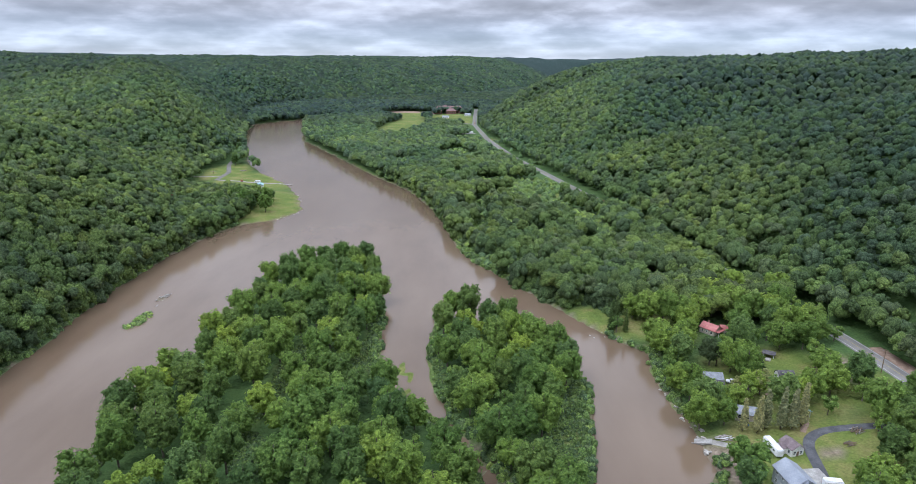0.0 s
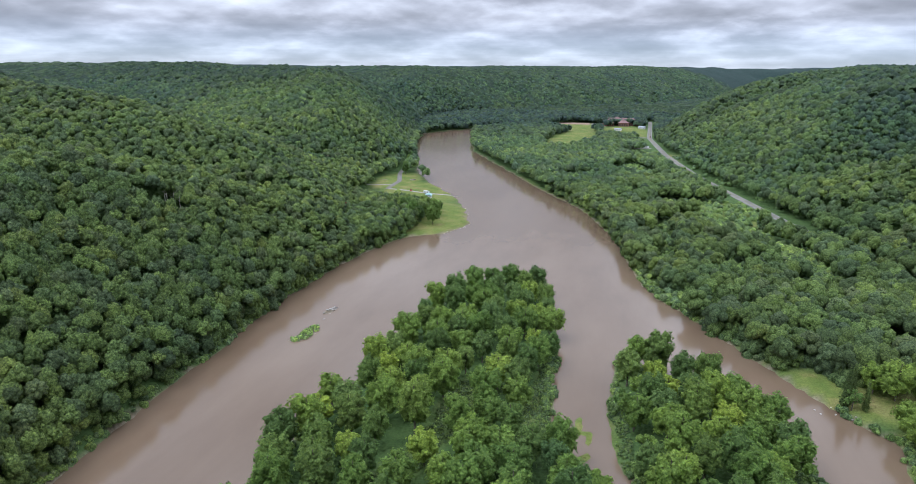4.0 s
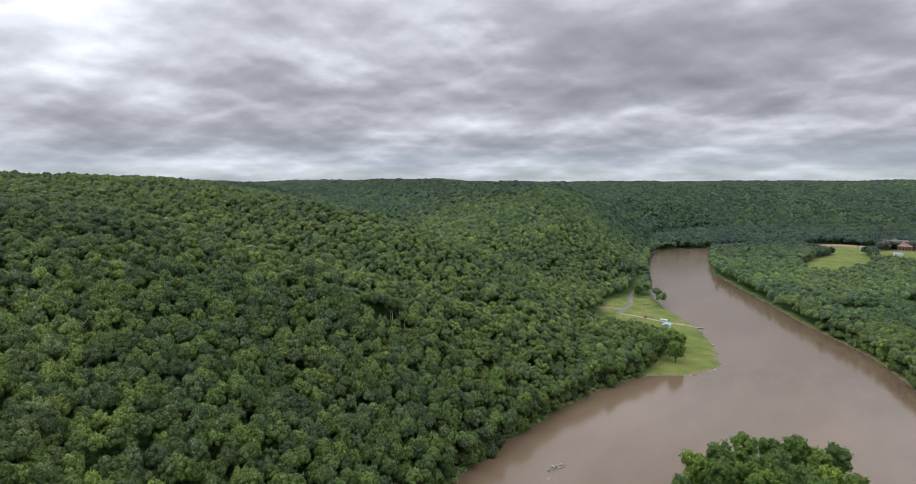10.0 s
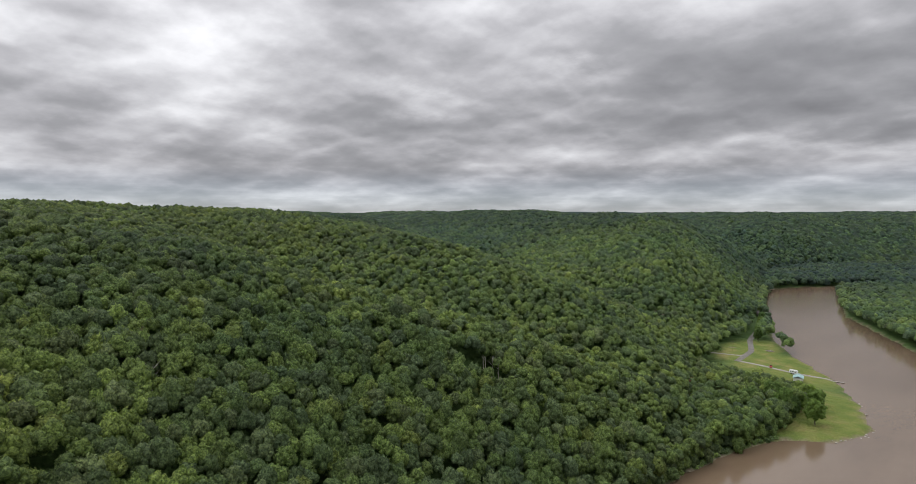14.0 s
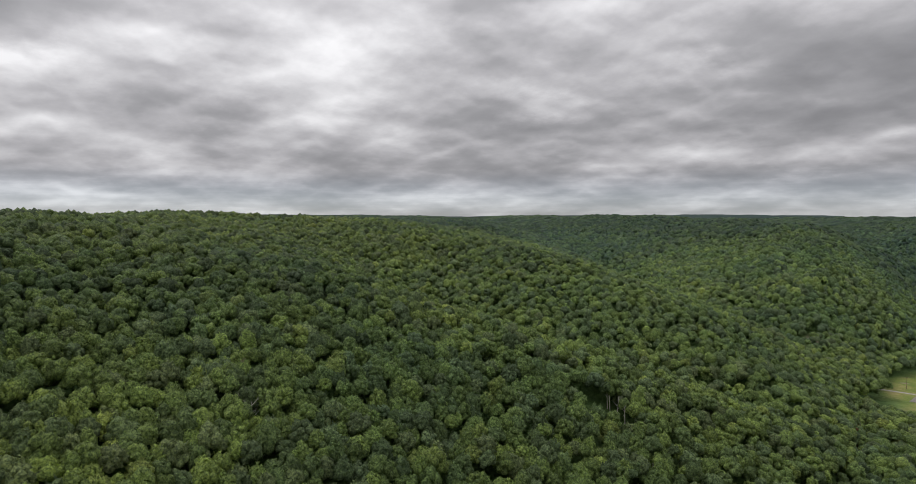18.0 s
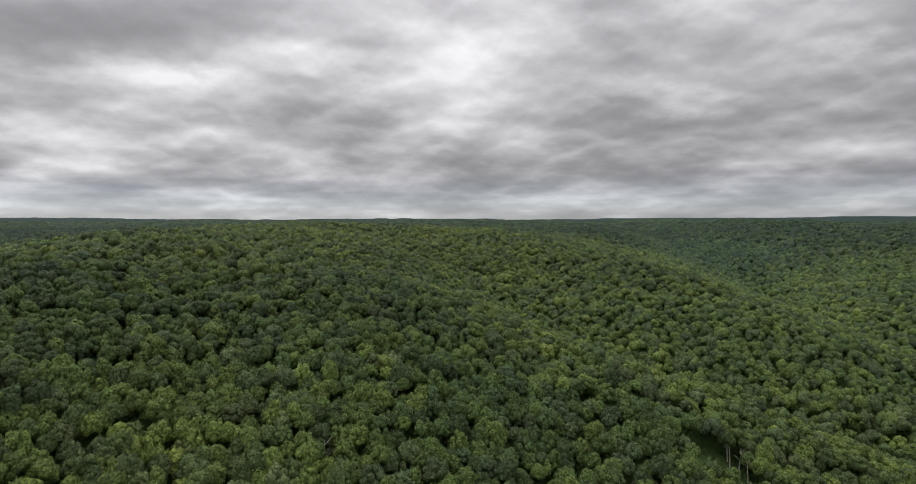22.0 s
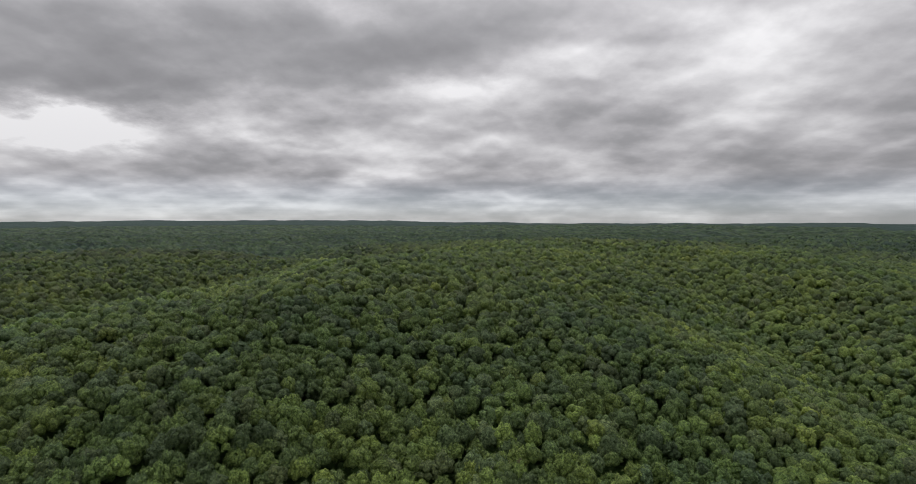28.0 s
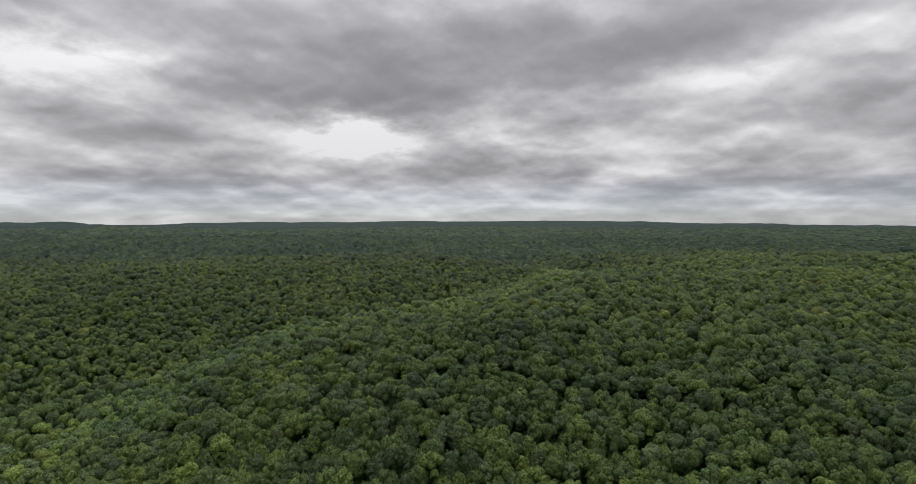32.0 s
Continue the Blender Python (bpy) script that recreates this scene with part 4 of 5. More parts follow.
TREE_KINDS = [
    tree_kind(0, 5.6, 16.5, 1.0, (0.097, 0.166, 0.052), "broad green leafy tree with a domed crown on damp ground"),
    tree_kind(1, 5.0, 18.0, 1.2, (0.079, 0.138, 0.052), "tall dark green leafy tree with a lobed crown"),
    tree_kind(2, 6.2, 15.5, 0.8, (0.108, 0.177, 0.055), "wide bright green leafy tree with a spreading crown"),
    tree_kind(3, 4.4, 15.0, 0.8, (0.087, 0.148, 0.067), "slender blue-green leafy tree with an uneven crown"),
    tree_kind(4, 4.8, 13.0, 0.6, (0.131, 0.205, 0.055), "light yellow-green leafy tree with a loose crown"),
    tree_kind(5, 5.4, 17.0, 1.0, (0.068, 0.118, 0.048), "dark green leafy tree with a dense heavy crown"),
    tree_kind(6, 3.4, 9.5, 1.0, (0.102, 0.174, 0.062), "small round green leafy tree", lobes=9, leaves=360, size=0.42),
]
CONIFER = tree_kind(7, 2.3, 15.5, 0.6, (0.068, 0.104, 0.042), "dense olive-green conifer standing on mown grass", True, 11, 440, 0.42)
PINE = tree_kind(8, 1.5, 12.0, 1.8, (0.19, 0.215, 0.165), "thin grey-green pine in a row beside a yard", True, 10, 400, 0.46)
FLOWERING = tree_kind(9, 4.4, 10.5, 1.0, (0.20, 0.235, 0.14), "green tree covered in cream-white blossom", lobes=12, leaves=480, size=0.44)
DARK_ROUND = tree_kind(10, 4.6, 12.0, 1.0, (0.038, 0.062, 0.038), "very dark round leafy tree beside the houses")
ALL_KINDS = TREE_KINDS + [CONIFER, PINE, FLOWERING, DARK_ROUND]
tree_rng = random.Random(21)


def plant(kind, x, y, group, scale=1.0):
    z = height1(x, y) - 0.05
    s = scale * tree_rng.uniform(0.86, 1.14)
    t = copy_thing(kind, pose(x, y, z, 0, 0, tree_rng.uniform(0, 360)))
    t.scale = (s * tree_rng.uniform(0.94, 1.06), s, s * tree_rng.uniform(0.92, 1.1))
    t["group"] = group
    return t


HOUSES = [(123.5, 211.5, 6, 17), (95.5, 153.5, 7, 20), (104, 168.5, 6, 16), (112.5, 255, 7, 32), (96, 210, 5, 11), (117.5, 187, 4, 14), (126.5, 230, 5, 16), (130, 177, 6, 12), (99, 169, 5, 14)]


def sight_strips(P):
    """Strips from the houses towards the camera, kept clear of trees so the houses show."""
    return patches(P, [(x - 0.25 * b, y - 0.43 * b, a, b, -0.52) for x, y, a, b in HOUSES], 0.1)


def grow_in(poly, gap, margin, bare, group, kinds, odds, most=400, seed=1):
    """Trees set at random in a polygon, at least gap apart and clear of the bare patches."""
    r = np.random.default_rng(seed)
    a = np.array(poly)
    lo, hi = a.min(0), a.max(0)
    P = r.uniform(lo, hi, (9000, 2))
    P = P[signed(P, poly) > margin]
    if bare:
        P = P[patches(P, bare, 0.1) < 0.5]
    P = P[sight_strips(P) < 0.5]
    kept = []
    for p in P:
        if all((p[0] - q[0]) ** 2 + (p[1] - q[1]) ** 2 > gap * gap for q in kept):
            kept.append(p)
            if len(kept) >= most:
                break
    for p in kept:
        plant(tree_rng.choices(kinds, odds)[0], p[0], p[1], group)


ISLE_BARE = [(-66, 214, 5.5, 46, -0.22), (-32, 238, 12, 34, -0.1), (-64, 165, 6, 12, 0.3), (46, 172, 16, 46, -0.14), (-10, 215, 4, 26, 0.0)]
grow_in(ISLAND_A, 8.8, 3.2, ISLE_BARE, "trees on the islands", TREE_KINDS, [5, 4, 5, 2, 3, 3, 1], 150, 5)
grow_in(ISLAND_B, 8.2, 3.4, ISLE_BARE, "trees on the islands", TREE_KINDS, [5, 4, 4, 2, 3, 4, 1], 52, 6)
# the grove on the spit
for x, y, s in [(-166, 524, 0.62), (-158, 516, 0.7), (-158, 502, 0.92), (-164, 488, 1.0), (-174, 498, 0.9), (-182, 466, 1.0), (-170, 512, 0.72), (-151, 492, 0.85), (-167, 474, 1.0), (-176, 484, 1.05), (-185, 494, 1.0), (-192, 506, 0.8)]:
    plant(tree_rng.choices(TREE_KINDS, [4, 4, 3, 2, 1, 5, 1])[0], x, y, "trees on the river spit", s)
plant(TREE_KINDS[0], -151, 475, "trees on the river spit", 0.98)
plant(TREE_KINDS[5], -163, 478, "trees on the river spit", 0.8)
for x, y in [(-252, 700), (-248, 688), (-256, 716), (-262, 735), (-268, 760), (-272, 778)]:
    plant(TREE_KINDS[1], x, y, "trees on the river bank", 0.85)
# the riverside settlement
VILLAGE = [(79, 145), (79, 176), (79, 212), (83, 240), (72, 254), (60, 272), (160, 300), (164, 240), (144, 232), (131, 212), (130, 180), (122, 150), (118, 130), (100, 128)]
YARDS = [(101, 163, 24, 20, 0.0), (122, 168, 24, 20, 0.0), (123, 214, 15, 14, 0.0), (88, 177, 10, 8, 0.0), (128, 228, 14, 7, 0.0), (98, 207, 11, 12, 0.0), (113, 249, 10, 14, 0.0), (100, 187, 10, 7, 0.0), (66, 276, 8, 22, 0.65),
         (84, 256, 9, 14, 0.7), (142, 196, 16, 5, 0.1), (88, 156, 5, 18, 0.0)]
grow_in(VILLAGE, 6.6, 2.0, YARDS, "trees round the riverside houses", TREE_KINDS, [4, 1, 4, 3, 5, 1, 5], 80, 9)
big = plant(TREE_KINDS[0], 84.5, 154.5, "trees round the riverside houses", 1.0)
big.scale = (1.1, 1.1, 0.95)
EAST_WOOD = [(131, 180), (142, 184), (162, 192), (160, 150), (120, 136), (124, 150)]
ROAD_WOOD = [(132, 196), (134, 212), (141, 226), (148, 218), (151, 200), (146, 190)]
grow_in(EAST_WOOD, 6.6, 1.0, [], "trees round the riverside houses", TREE_KINDS, [2, 5, 1, 1, 0, 6, 2], 40, 14)
grow_in(ROAD_WOOD, 5.6, 1.0, [], "small trees beside the road", TREE_KINDS, [0, 0, 0, 3, 2, 0, 7], 40, 15)
plant(TREE_KINDS[2], 111, 219, "trees round the riverside houses", 0.8)
plant(DARK_ROUND, 101, 226, "trees round the riverside houses", 0.9)
plant(DARK_ROUND, 113, 214, "trees round the riverside houses", 0.75)
plant(FLOWERING, 110, 202, "blossoming trees", 1.1)
plant(FLOWERING, 103, 205, "blossoming trees", 0.62)
plant(FLOWERING, 114, 284, "blossoming trees", 0.85)
plant(CONIFER, 70, 261, "conifers on the bank", 1.0)
plant(CONIFER, 73, 265, "conifers on the bank", 0.9)
plant(CONIFER, 76, 259, "conifers on the bank", 0.66)
for x in (94.5, 98.6, 102.2, 106.8, 110.2, 114):
    plant(PINE, x, 180 + 1.2 * math.sin(x), "row of pines by the yard", 1.15)
for x, y, k in [(85, 190, 4), (88, 197, 2), (86, 206, 0), (91, 218, 4), (87, 226, 2), (89, 236, 5), (95, 243, 1), (82, 185, 6), (84, 200, 6), (82, 218, 6), (90, 184, 0), (97, 194, 2), (88, 246, 3)]:
    if sight_strips(np.array([[x, y]]))[0] < 0.5:
        plant(TREE_KINDS[k], x, y, "trees on the river bank", 0.72)
for k in ALL_KINDS:
    for c in k.children:
        bpy.data.objects.remove(c)
    bpy.data.objects.remove(k)


# shrubs along the banks and on the small islets, as one growth
def build_shrubs():
    r = np.random.default_rng(31)
    P = r.uniform((-190, 120), (100, 480), (60000, 2))
    land = land_at(P)
    near = (land > 0.4) & (land < 4.5) & (r.random(len(P)) < 0.5) & (np.hypot(P[:, 0] + 18, P[:, 1] - 218) > 17) & (np.hypot(P[:, 0] + 151, P[:, 1] - 296) > 8) & (np.hypot(P[:, 0] + 149, P[:, 1] - 271) > 11)
    mead = patches(P, [(-150, 470, 28, 30, 0.35), (66, 280, 12, 28, 0.65), (84, 258, 12, 14, 0.7), (84, 176, 8, 12, 0.0)], 0.1) > 0.5
    P = P[near & ~mead][:3000]
    forest("bank_shrubs", 1, P, 1.5, 2.1, "low green shrubs and weeds along the water's edge", 33, 1.35)
    P = r.uniform((-112, 110), (52, 350), (60000, 2))
    bare = (patches(P, ISLE_BARE, 0.2) > 0.3) & (land_at(P) > 1)
    Q = r.uniform((-60, 310), (165, 900), (22000, 2))
    open_ground = (land_at(Q) > 1.2) & (signed(Q, VALLEY) > -4) & ((vnoise(Q, 17, 61) > 0.3) | (patches(Q, MEADOWS, 0.3) > 0.2) & (r.random(len(Q)) < 0.4)) & (along(Q, ROAD)[0] > 6)
    forest("valley_scrub", 2, Q[open_ground][:3200], 2.3, 3.6, "light green scrub in the openings of the valley woods", 36, 1.5)
    W = r.uniform((-156, 258), (-142, 284), (420, 2))
    weedy = (land_at(W) > 0.2) & (vnoise(W, 2.5, 66) > -0.3)
    forest("islet_weeds", 2, W[weedy], 0.9, 0.95, "bright green weeds on the low islet", 37, 1.9)
    forest("undergrowth", 2, P[bare][:6500], 0.62, 0.7, "knee-high green undergrowth in the island clearings", 34, 1.15)


build_shrubs()

# ---------------------------------------------------------------- roads and yards
ASPHALT = surface("worn_asphalt", (0.155, 0.146, 0.132), (0.225, 0.212, 0.192), 0.08, 0.9, 0.2, fine=2.0, bumps=0.2)
DARK_ASPHALT = surface("lane_asphalt", (0.075, 0.075, 0.08), (0.12, 0.12, 0.125), 0.3, 0.9, 0.2, fine=3.0)
GRAVEL = surface("pale_gravel", (0.24, 0.225, 0.205), (0.35, 0.33, 0.30), 0.4, 0.95, 0.1, fine=4.0, bumps=0.5)
GREY_ROAD = surface("packed_grey_gravel", (0.15, 0.14, 0.125), (0.22, 0.205, 0.185), 0.4, 0.95, 0.1, fine=4.0, bumps=0.5)
DIRT = surface("reddish_dirt", (0.22, 0.15, 0.11), (0.34, 0.25, 0.19), 0.3, 0.95, 0.1, fine=3.0, bumps=0.5)
CONCRETE = surface("concrete", (0.28, 0.265, 0.245), (0.40, 0.385, 0.355), 0.5, 0.9, 0.2, fine=3.0)
ROCK = surface("pale_rock", (0.26, 0.24, 0.21), (0.46, 0.43, 0.38), 0.9, 0.9, 0.2, fine=3.0, bumps=0.7, dist=0.05)
YELLOW_LINE = surface("yellow_line", (0.26, 0.21, 0.10), (0.34, 0.27, 0.12), 1.0, 0.8)
WHITE_LINE = surface("white_line", (0.34, 0.34, 0.32), (0.44, 0.44, 0.42), 1.0, 0.8)


def strip(name, pts, width, mat, label, category, lift=0.12, shift=0.0, step=6.0, closed_kind="structure"):
    """A band that follows a line over the ground."""
    pts = np.array(pts, float)
    seg = np.hypot(*np.diff(pts, axis=0).T)
    s = np.r_[0, np.cumsum(seg)]
    q = np.arange(0, s[-1], step)
    # rounded bends
    C = np.stack([np.interp(q, s, pts[:, 0]), np.interp(q, s, pts[:, 1])], 1)
    for _ in range(6):
        C[1:-1] = 0.25 * C[:-2] + 0.5 * C[1:-1] + 0.25 * C[2:]
    t = np.gradient(C, axis=0)
    t /= np.hypot(*t.T)[:, None]
    nrm = np.stack([-t[:, 1], t[:, 0]], 1)
    C = C + nrm * shift
    zc = height(C)
    for _ in range(4):
        zc[1:-1] = 0.25 * zc[:-2] + 0.5 * zc[1:-1] + 0.25 * zc[2:]
    rows = []
    for off, dz in ((-0.5 * width - 0.4, -0.5), (-0.5 * width, 0), (0, 0.03), (0.5 * width, 0), (0.5 * width + 0.4, -0.5)):
        e = C + nrm * off
        rows.append(np.c_[e, np.maximum(zc, height(e)) + lift + dz])
    V = np.stack(rows, 1).reshape(-1, 3)
    n = len(C)
    i = (np.arange(n - 1)[:, None] * 5 + np.arange(4)[None]).ravel()
    ob = new(name, mesh_from(name, V, np.stack([i, i + 5, i + 6, i + 1], 1)[:, ::-1], mat, smooth=True))
    return tagged(ob, label, category, kind=closed_kind)


strip("road", ROAD, 7.4, ASPHALT, "worn grey two-lane asphalt road at the foot of the hill", "road", 0.25)
strip("road_line_yellow", ROAD, 0.2, YELLOW_LINE, "double yellow centre line on the road", "road marking", 0.33)
strip("road_line_white_1", ROAD, 0.14, WHITE_LINE, "white edge line on the road", "road marking", 0.32, 3.1)
strip("road_line_white_2", ROAD, 0.14, WHITE_LINE, "white edge line on the road", "road marking", 0.32, -3.1)
strip("roadside_dirt", [(178, 196), (177, 215), (174, 240)], 6.0, DIRT, "reddish dirt pull-off beside the road", "verge", 0.2)
strip("lane", [(104, 136), (106, 149), (109, 162), (111, 171), (114, 175.5), (120, 178.5), (134, 179.5), (150, 181), (168, 184)], 3.0, DARK_ASPHALT, "narrow dark asphalt lane curving through lawns", "lane", 0.14, step=1.5)
strip("gravel_track", [(77, 180), (80, 177), (87, 172.5), (94, 171)], 2.4, GRAVEL, "pale gravel track down to the river", "track", 0.12, step=1.5)
strip("dirt_path", [(113, 178), (118, 184), (119, 190)], 1.6, DIRT, "worn dirt path between trees", "path", 0.12, step=1.5)
strip("field_track", [(112, 201), (118, 202.5), (126, 203)], 2.0, DIRT, "worn dirt path behind the shed", "path", 0.12, step=1.5)
strip("spit_road", SPIT_ROAD + [(-330, 930)], 4.2, GREY_ROAD, "grey gravel road along the foot of the hill", "road", 0.16, step=4.0)
strip("boat_launch_drive", [(-231, 590), (-212, 590), (-196, 588), (-180, 590), (-163, 593)], 3.2, GRAVEL, "pale gravel drive across the mown spit", "drive", 0.14, step=2.0)
strip("school_drive", [(27, 1119), (0, 1150), (-18, 1200)], 6.0, ASPHALT, "grey drive to the school", "drive", 0.25)
strip("spit_side_track", [(-236, 612), (-252, 606), (-268, 604)], 2.4, GRAVEL, "pale gravel side track in the grass", "track", 0.14, step=2.0)


def pad(name, x, y, a, b, turn, mat, label, category, lift=0.14):
    bm = bmesh.new()
    c, s = math.cos(radians(turn)), math.sin(radians(turn))
    n = 8
    grid = [[None] * (n + 1) for _ in range(n + 1)]
    zs = []
    for i in range(n + 1):
        for j in range(n + 1):
            u, v = (i / n - 0.5) * a, (j / n - 0.5) * b
            px, py = x + u * c - v * s, y + u * s + v * c
            z = height1(px, py)
            zs.append(z)
            grid[i][j] = (px, py)
    z = max(zs) + lift
    top = [[bm.verts.new((*grid[i][j], z)) for j in (0, n)] for i in (0, n)]
    low = [[bm.verts.new((*grid[i][j], z - 1.2)) for j in (0, n)] for i in (0, n)]
    bm.faces.new([top[0][0], top[1][0], top[1][1], top[0][1]])
    o = [(0, 0), (1, 0), (1, 1), (0, 1)]
    for k in range(4):
        (i, j), (p, q) = o[k], o[(k + 1) % 4]
        bm.faces.new([low[i][j], low[p][q], top[p][q], top[i][j]])
    me = bpy.data.meshes.new(name)
    bm.to_mesh(me)
    bm.free()
    me.materials.append(mat)
    return tagged(new(name, me), label, category, kind="structure")


pad("parking_pad", 104.5, 154.5, 7.5, 9, 4, CONCRETE, "grey paved pad beside the blue-grey house", "pad")
pad("school_car_park", -66, 1352, 28, 70, 3, GRAVEL, "large pale car park beside the school", "car park")
pad("ball_field", -118, 1372, 66, 46, 3, DIRT, "bare tan infield of a ball field", "sports field")
pad("roadside_lot", 12, 985, 26, 14, 20, GRAVEL, "pale gravel lot beside the road", "parking lot")

# ---------------------------------------------------------------- buildings
WHITE_PAINT = surface("white_boards", (0.66, 0.65, 0.62), (0.80, 0.79, 0.76), 0.6, 0.7, 0.3)
GREY_BOARDS = surface("blue_grey_boards", (0.34, 0.37, 0.41), (0.44, 0.47, 0.51), 0.6, 0.7, 0.3)
TAN_WALL = surface("tan_wall", (0.44, 0.38, 0.31), (0.56, 0.50, 0.42), 0.6, 0.8, 0.3)
BROWN_BOARDS = surface("brown_boards", (0.13, 0.09, 0.06), (0.22, 0.16, 0.11), 0.8, 0.85, 0.2)
BRICK = surface("red_brick", (0.20, 0.10, 0.08), (0.29, 0.155, 0.125), 1.2, 0.85, 0.2)
RED_ROOF = surface("faded_red_roof", (0.40, 0.13, 0.12), (0.52, 0.21, 0.19), 0.4, 0.6, 0.4)
PINK_ROOF = surface("weathered_red_roof", (0.17, 0.105, 0.10), (0.25, 0.16, 0.15), 0.1, 0.8, 0.3)
GREY_METAL = surface("grey_metal_roof", (0.24, 0.26, 0.30), (0.33, 0.35, 0.39), 0.3, 0.55, 0.3)
DARK_SHINGLE = surface("dark_shingles", (0.075, 0.07, 0.075), (0.13, 0.12, 0.125), 0.8, 0.9, 0.2)
MAROON_SHINGLE = surface("maroon_grey_shingles", (0.15, 0.115, 0.12), (0.22, 0.175, 0.175), 0.8, 0.9, 0.2)
GREY_SHINGLE = surface("grey_shingles", (0.20, 0.21, 0.23), (0.30, 0.31, 0.33), 0.8, 0.9, 0.2)
TEAL_ROOF = surface("pale_teal_roof", (0.22, 0.36, 0.36), (0.32, 0.46, 0.45), 0.5, 0.6, 0.4)
BLUE_TARP = surface("blue_tarp", (0.04, 0.14, 0.42), (0.07, 0.20, 0.52), 1.0, 0.5, 0.4)
TRIM = surface("white_trim", (0.70, 0.70, 0.68), (0.82, 0.82, 0.80), 1.0, 0.6)
BLACK_RUBBER = surface("black_rubber", (0.02, 0.02, 0.02), (0.04, 0.04, 0.04), 2.0, 0.85)
CAR_RED = surface("red_car_paint", (0.38, 0.03, 0.025), (0.48, 0.05, 0.04), 0.6, 0.3, 0.5, bumps=0)
CAR_WHITE = surface("white_car_paint", (0.68, 0.68, 0.68), (0.80, 0.80, 0.80), 0.6, 0.3, 0.5, bumps=0)
WOOD_GREY = surface("weathered_wood", (0.24, 0.22, 0.20), (0.44, 0.41, 0.37), 1.5, 0.9, 0.2, fine=5.0)
GLASS, _nt, _b = base_mat("window_glass", 0.08, 0.6)
_b.inputs["Base Color"].default_value = (0.03, 0.04, 0.05, 1)


def window(parent, x, y, z, w, h, face):
    """A framed window on a wall that looks along face ('x+', 'x-', 'y+', 'y-')."""
    bm = bmesh.new()
    for a0, a1, b0, b1 in ((-w / 2 - 0.1, w / 2 + 0.1, h / 2, h / 2 + 0.1), (-w / 2 - 0.1, w / 2 + 0.1, -h / 2 - 0.12, -h / 2), (-w / 2 - 0.1, -w / 2, -h / 2, h / 2), (w / 2, w / 2 + 0.1, -h / 2, h / 2), (-w / 2, w / 2, -0.03, 0.03)):
        box(bm, a0, a1, -0.06, 0.07, b0, b1)
    f = part("window", bm, TRIM, parent)
    turn = {"y-": 180, "y+": 0, "x+": -90, "x-": 90}[face]
    f.matrix_basis = pose(x, y, z, 0, 0, turn)
    part("pane", boxed(-w / 2, w / 2, -0.05, 0.02, -h / 2, h / 2), GLASS, f)
    return f


def gable_roof(w, d, z, rise, over=0.45, thick=0.16):
    """Two slopes over a plan w by d, the ridge along y."""
    hw = w / 2 + over
    dz = rise * over / (w / 2)
    return prism([(-hw, z - dz), (0, z + rise), (hw, z - dz), (hw, z - dz + thick), (0, z + rise + thick), (-hw, z - dz + thick)], -d / 2 - over, d / 2 + over)


def house(name, x, y, turn, w, d, h, rise, wall, roof, label, storeys=1, door="y-", chimney=False, porch=False, z=None):
    z = height1(x, y) if z is None else z
    t = thing(name, x, y, z, turn, label, "house")
    part("wall", prism([(-w / 2, -1.2), (w / 2, -1.2), (w / 2, h), (0, h + rise), (-w / 2, h)], -d / 2, d / 2), wall, t)
    r = part("roof", gable_roof(w, d, h + 0.02, rise), roof, t)
    if chimney:
        part("chimney", boxed(w * 0.12, w * 0.12 + 0.7, d * 0.2, d * 0.2 + 0.7, h + rise * 0.4, h + rise + 0.9), BRICK, r)
    for k in range(storeys):
        zz = 1.5 + 2.7 * k
        for sx in (-1, 1):
            window(t, sx * w * 0.27, -d / 2, zz, 0.9, 1.2, "y-")
            window(t, sx * w * 0.27, d / 2, zz, 0.9, 1.2, "y+")
        for yy in (-d * 0.28, d * 0.02, d * 0.3):
            window(t, w / 2, yy, zz, 0.9, 1.2, "x+")
            window(t, -w / 2, yy, zz, 0.9, 1.2, "x-")
    part("door", boxed(-0.5, 0.5, -d / 2 - 0.06, -d / 2 + 0.04, -0.1, 2.0, 0.02), BROWN_BOARDS, t)
    if porch:
        p = part("porch", prism([(-w / 2 + 0.4, 2.5), (w / 2 - 0.4, 2.5), (w / 2 - 0.4, 2.65), (-w / 2 + 0.4, 2.65)], -d / 2 - 2.2, -d / 2), roof, t)
        for sx in (-1, 1):
            part("porch_post", boxed(sx * (w / 2 - 0.6) - 0.07, sx * (w / 2 - 0.6) + 0.07, -d / 2 - 2.1, -d / 2 - 1.96, -0.8, 2.5), TRIM, p)
    return t


# blue-grey two-storey house with a cross gable
hs = house("house", 96.0, 150.8, 6, 6.8, 9.4, 5.0, 2.2, GREY_BOARDS, GREY_METAL, "blue-grey boarded two-storey house under a grey metal roof", 2, chimney=False)
part("dormer", prism([(-1.6, 4.7), (1.6, 4.7), (0, 6.8)], -5.6, -2.0), GREY_BOARDS, hs)
part("dormer_roof", prism([(-1.95, 4.55), (0, 6.95), (1.95, 4.55), (1.95, 4.72), (0, 7.12), (-1.95, 4.72)], -5.9, -1.6), GREY_METAL, hs)
window(hs, 0.0, -5.6, 5.5, 0.6, 0.8, "y-")
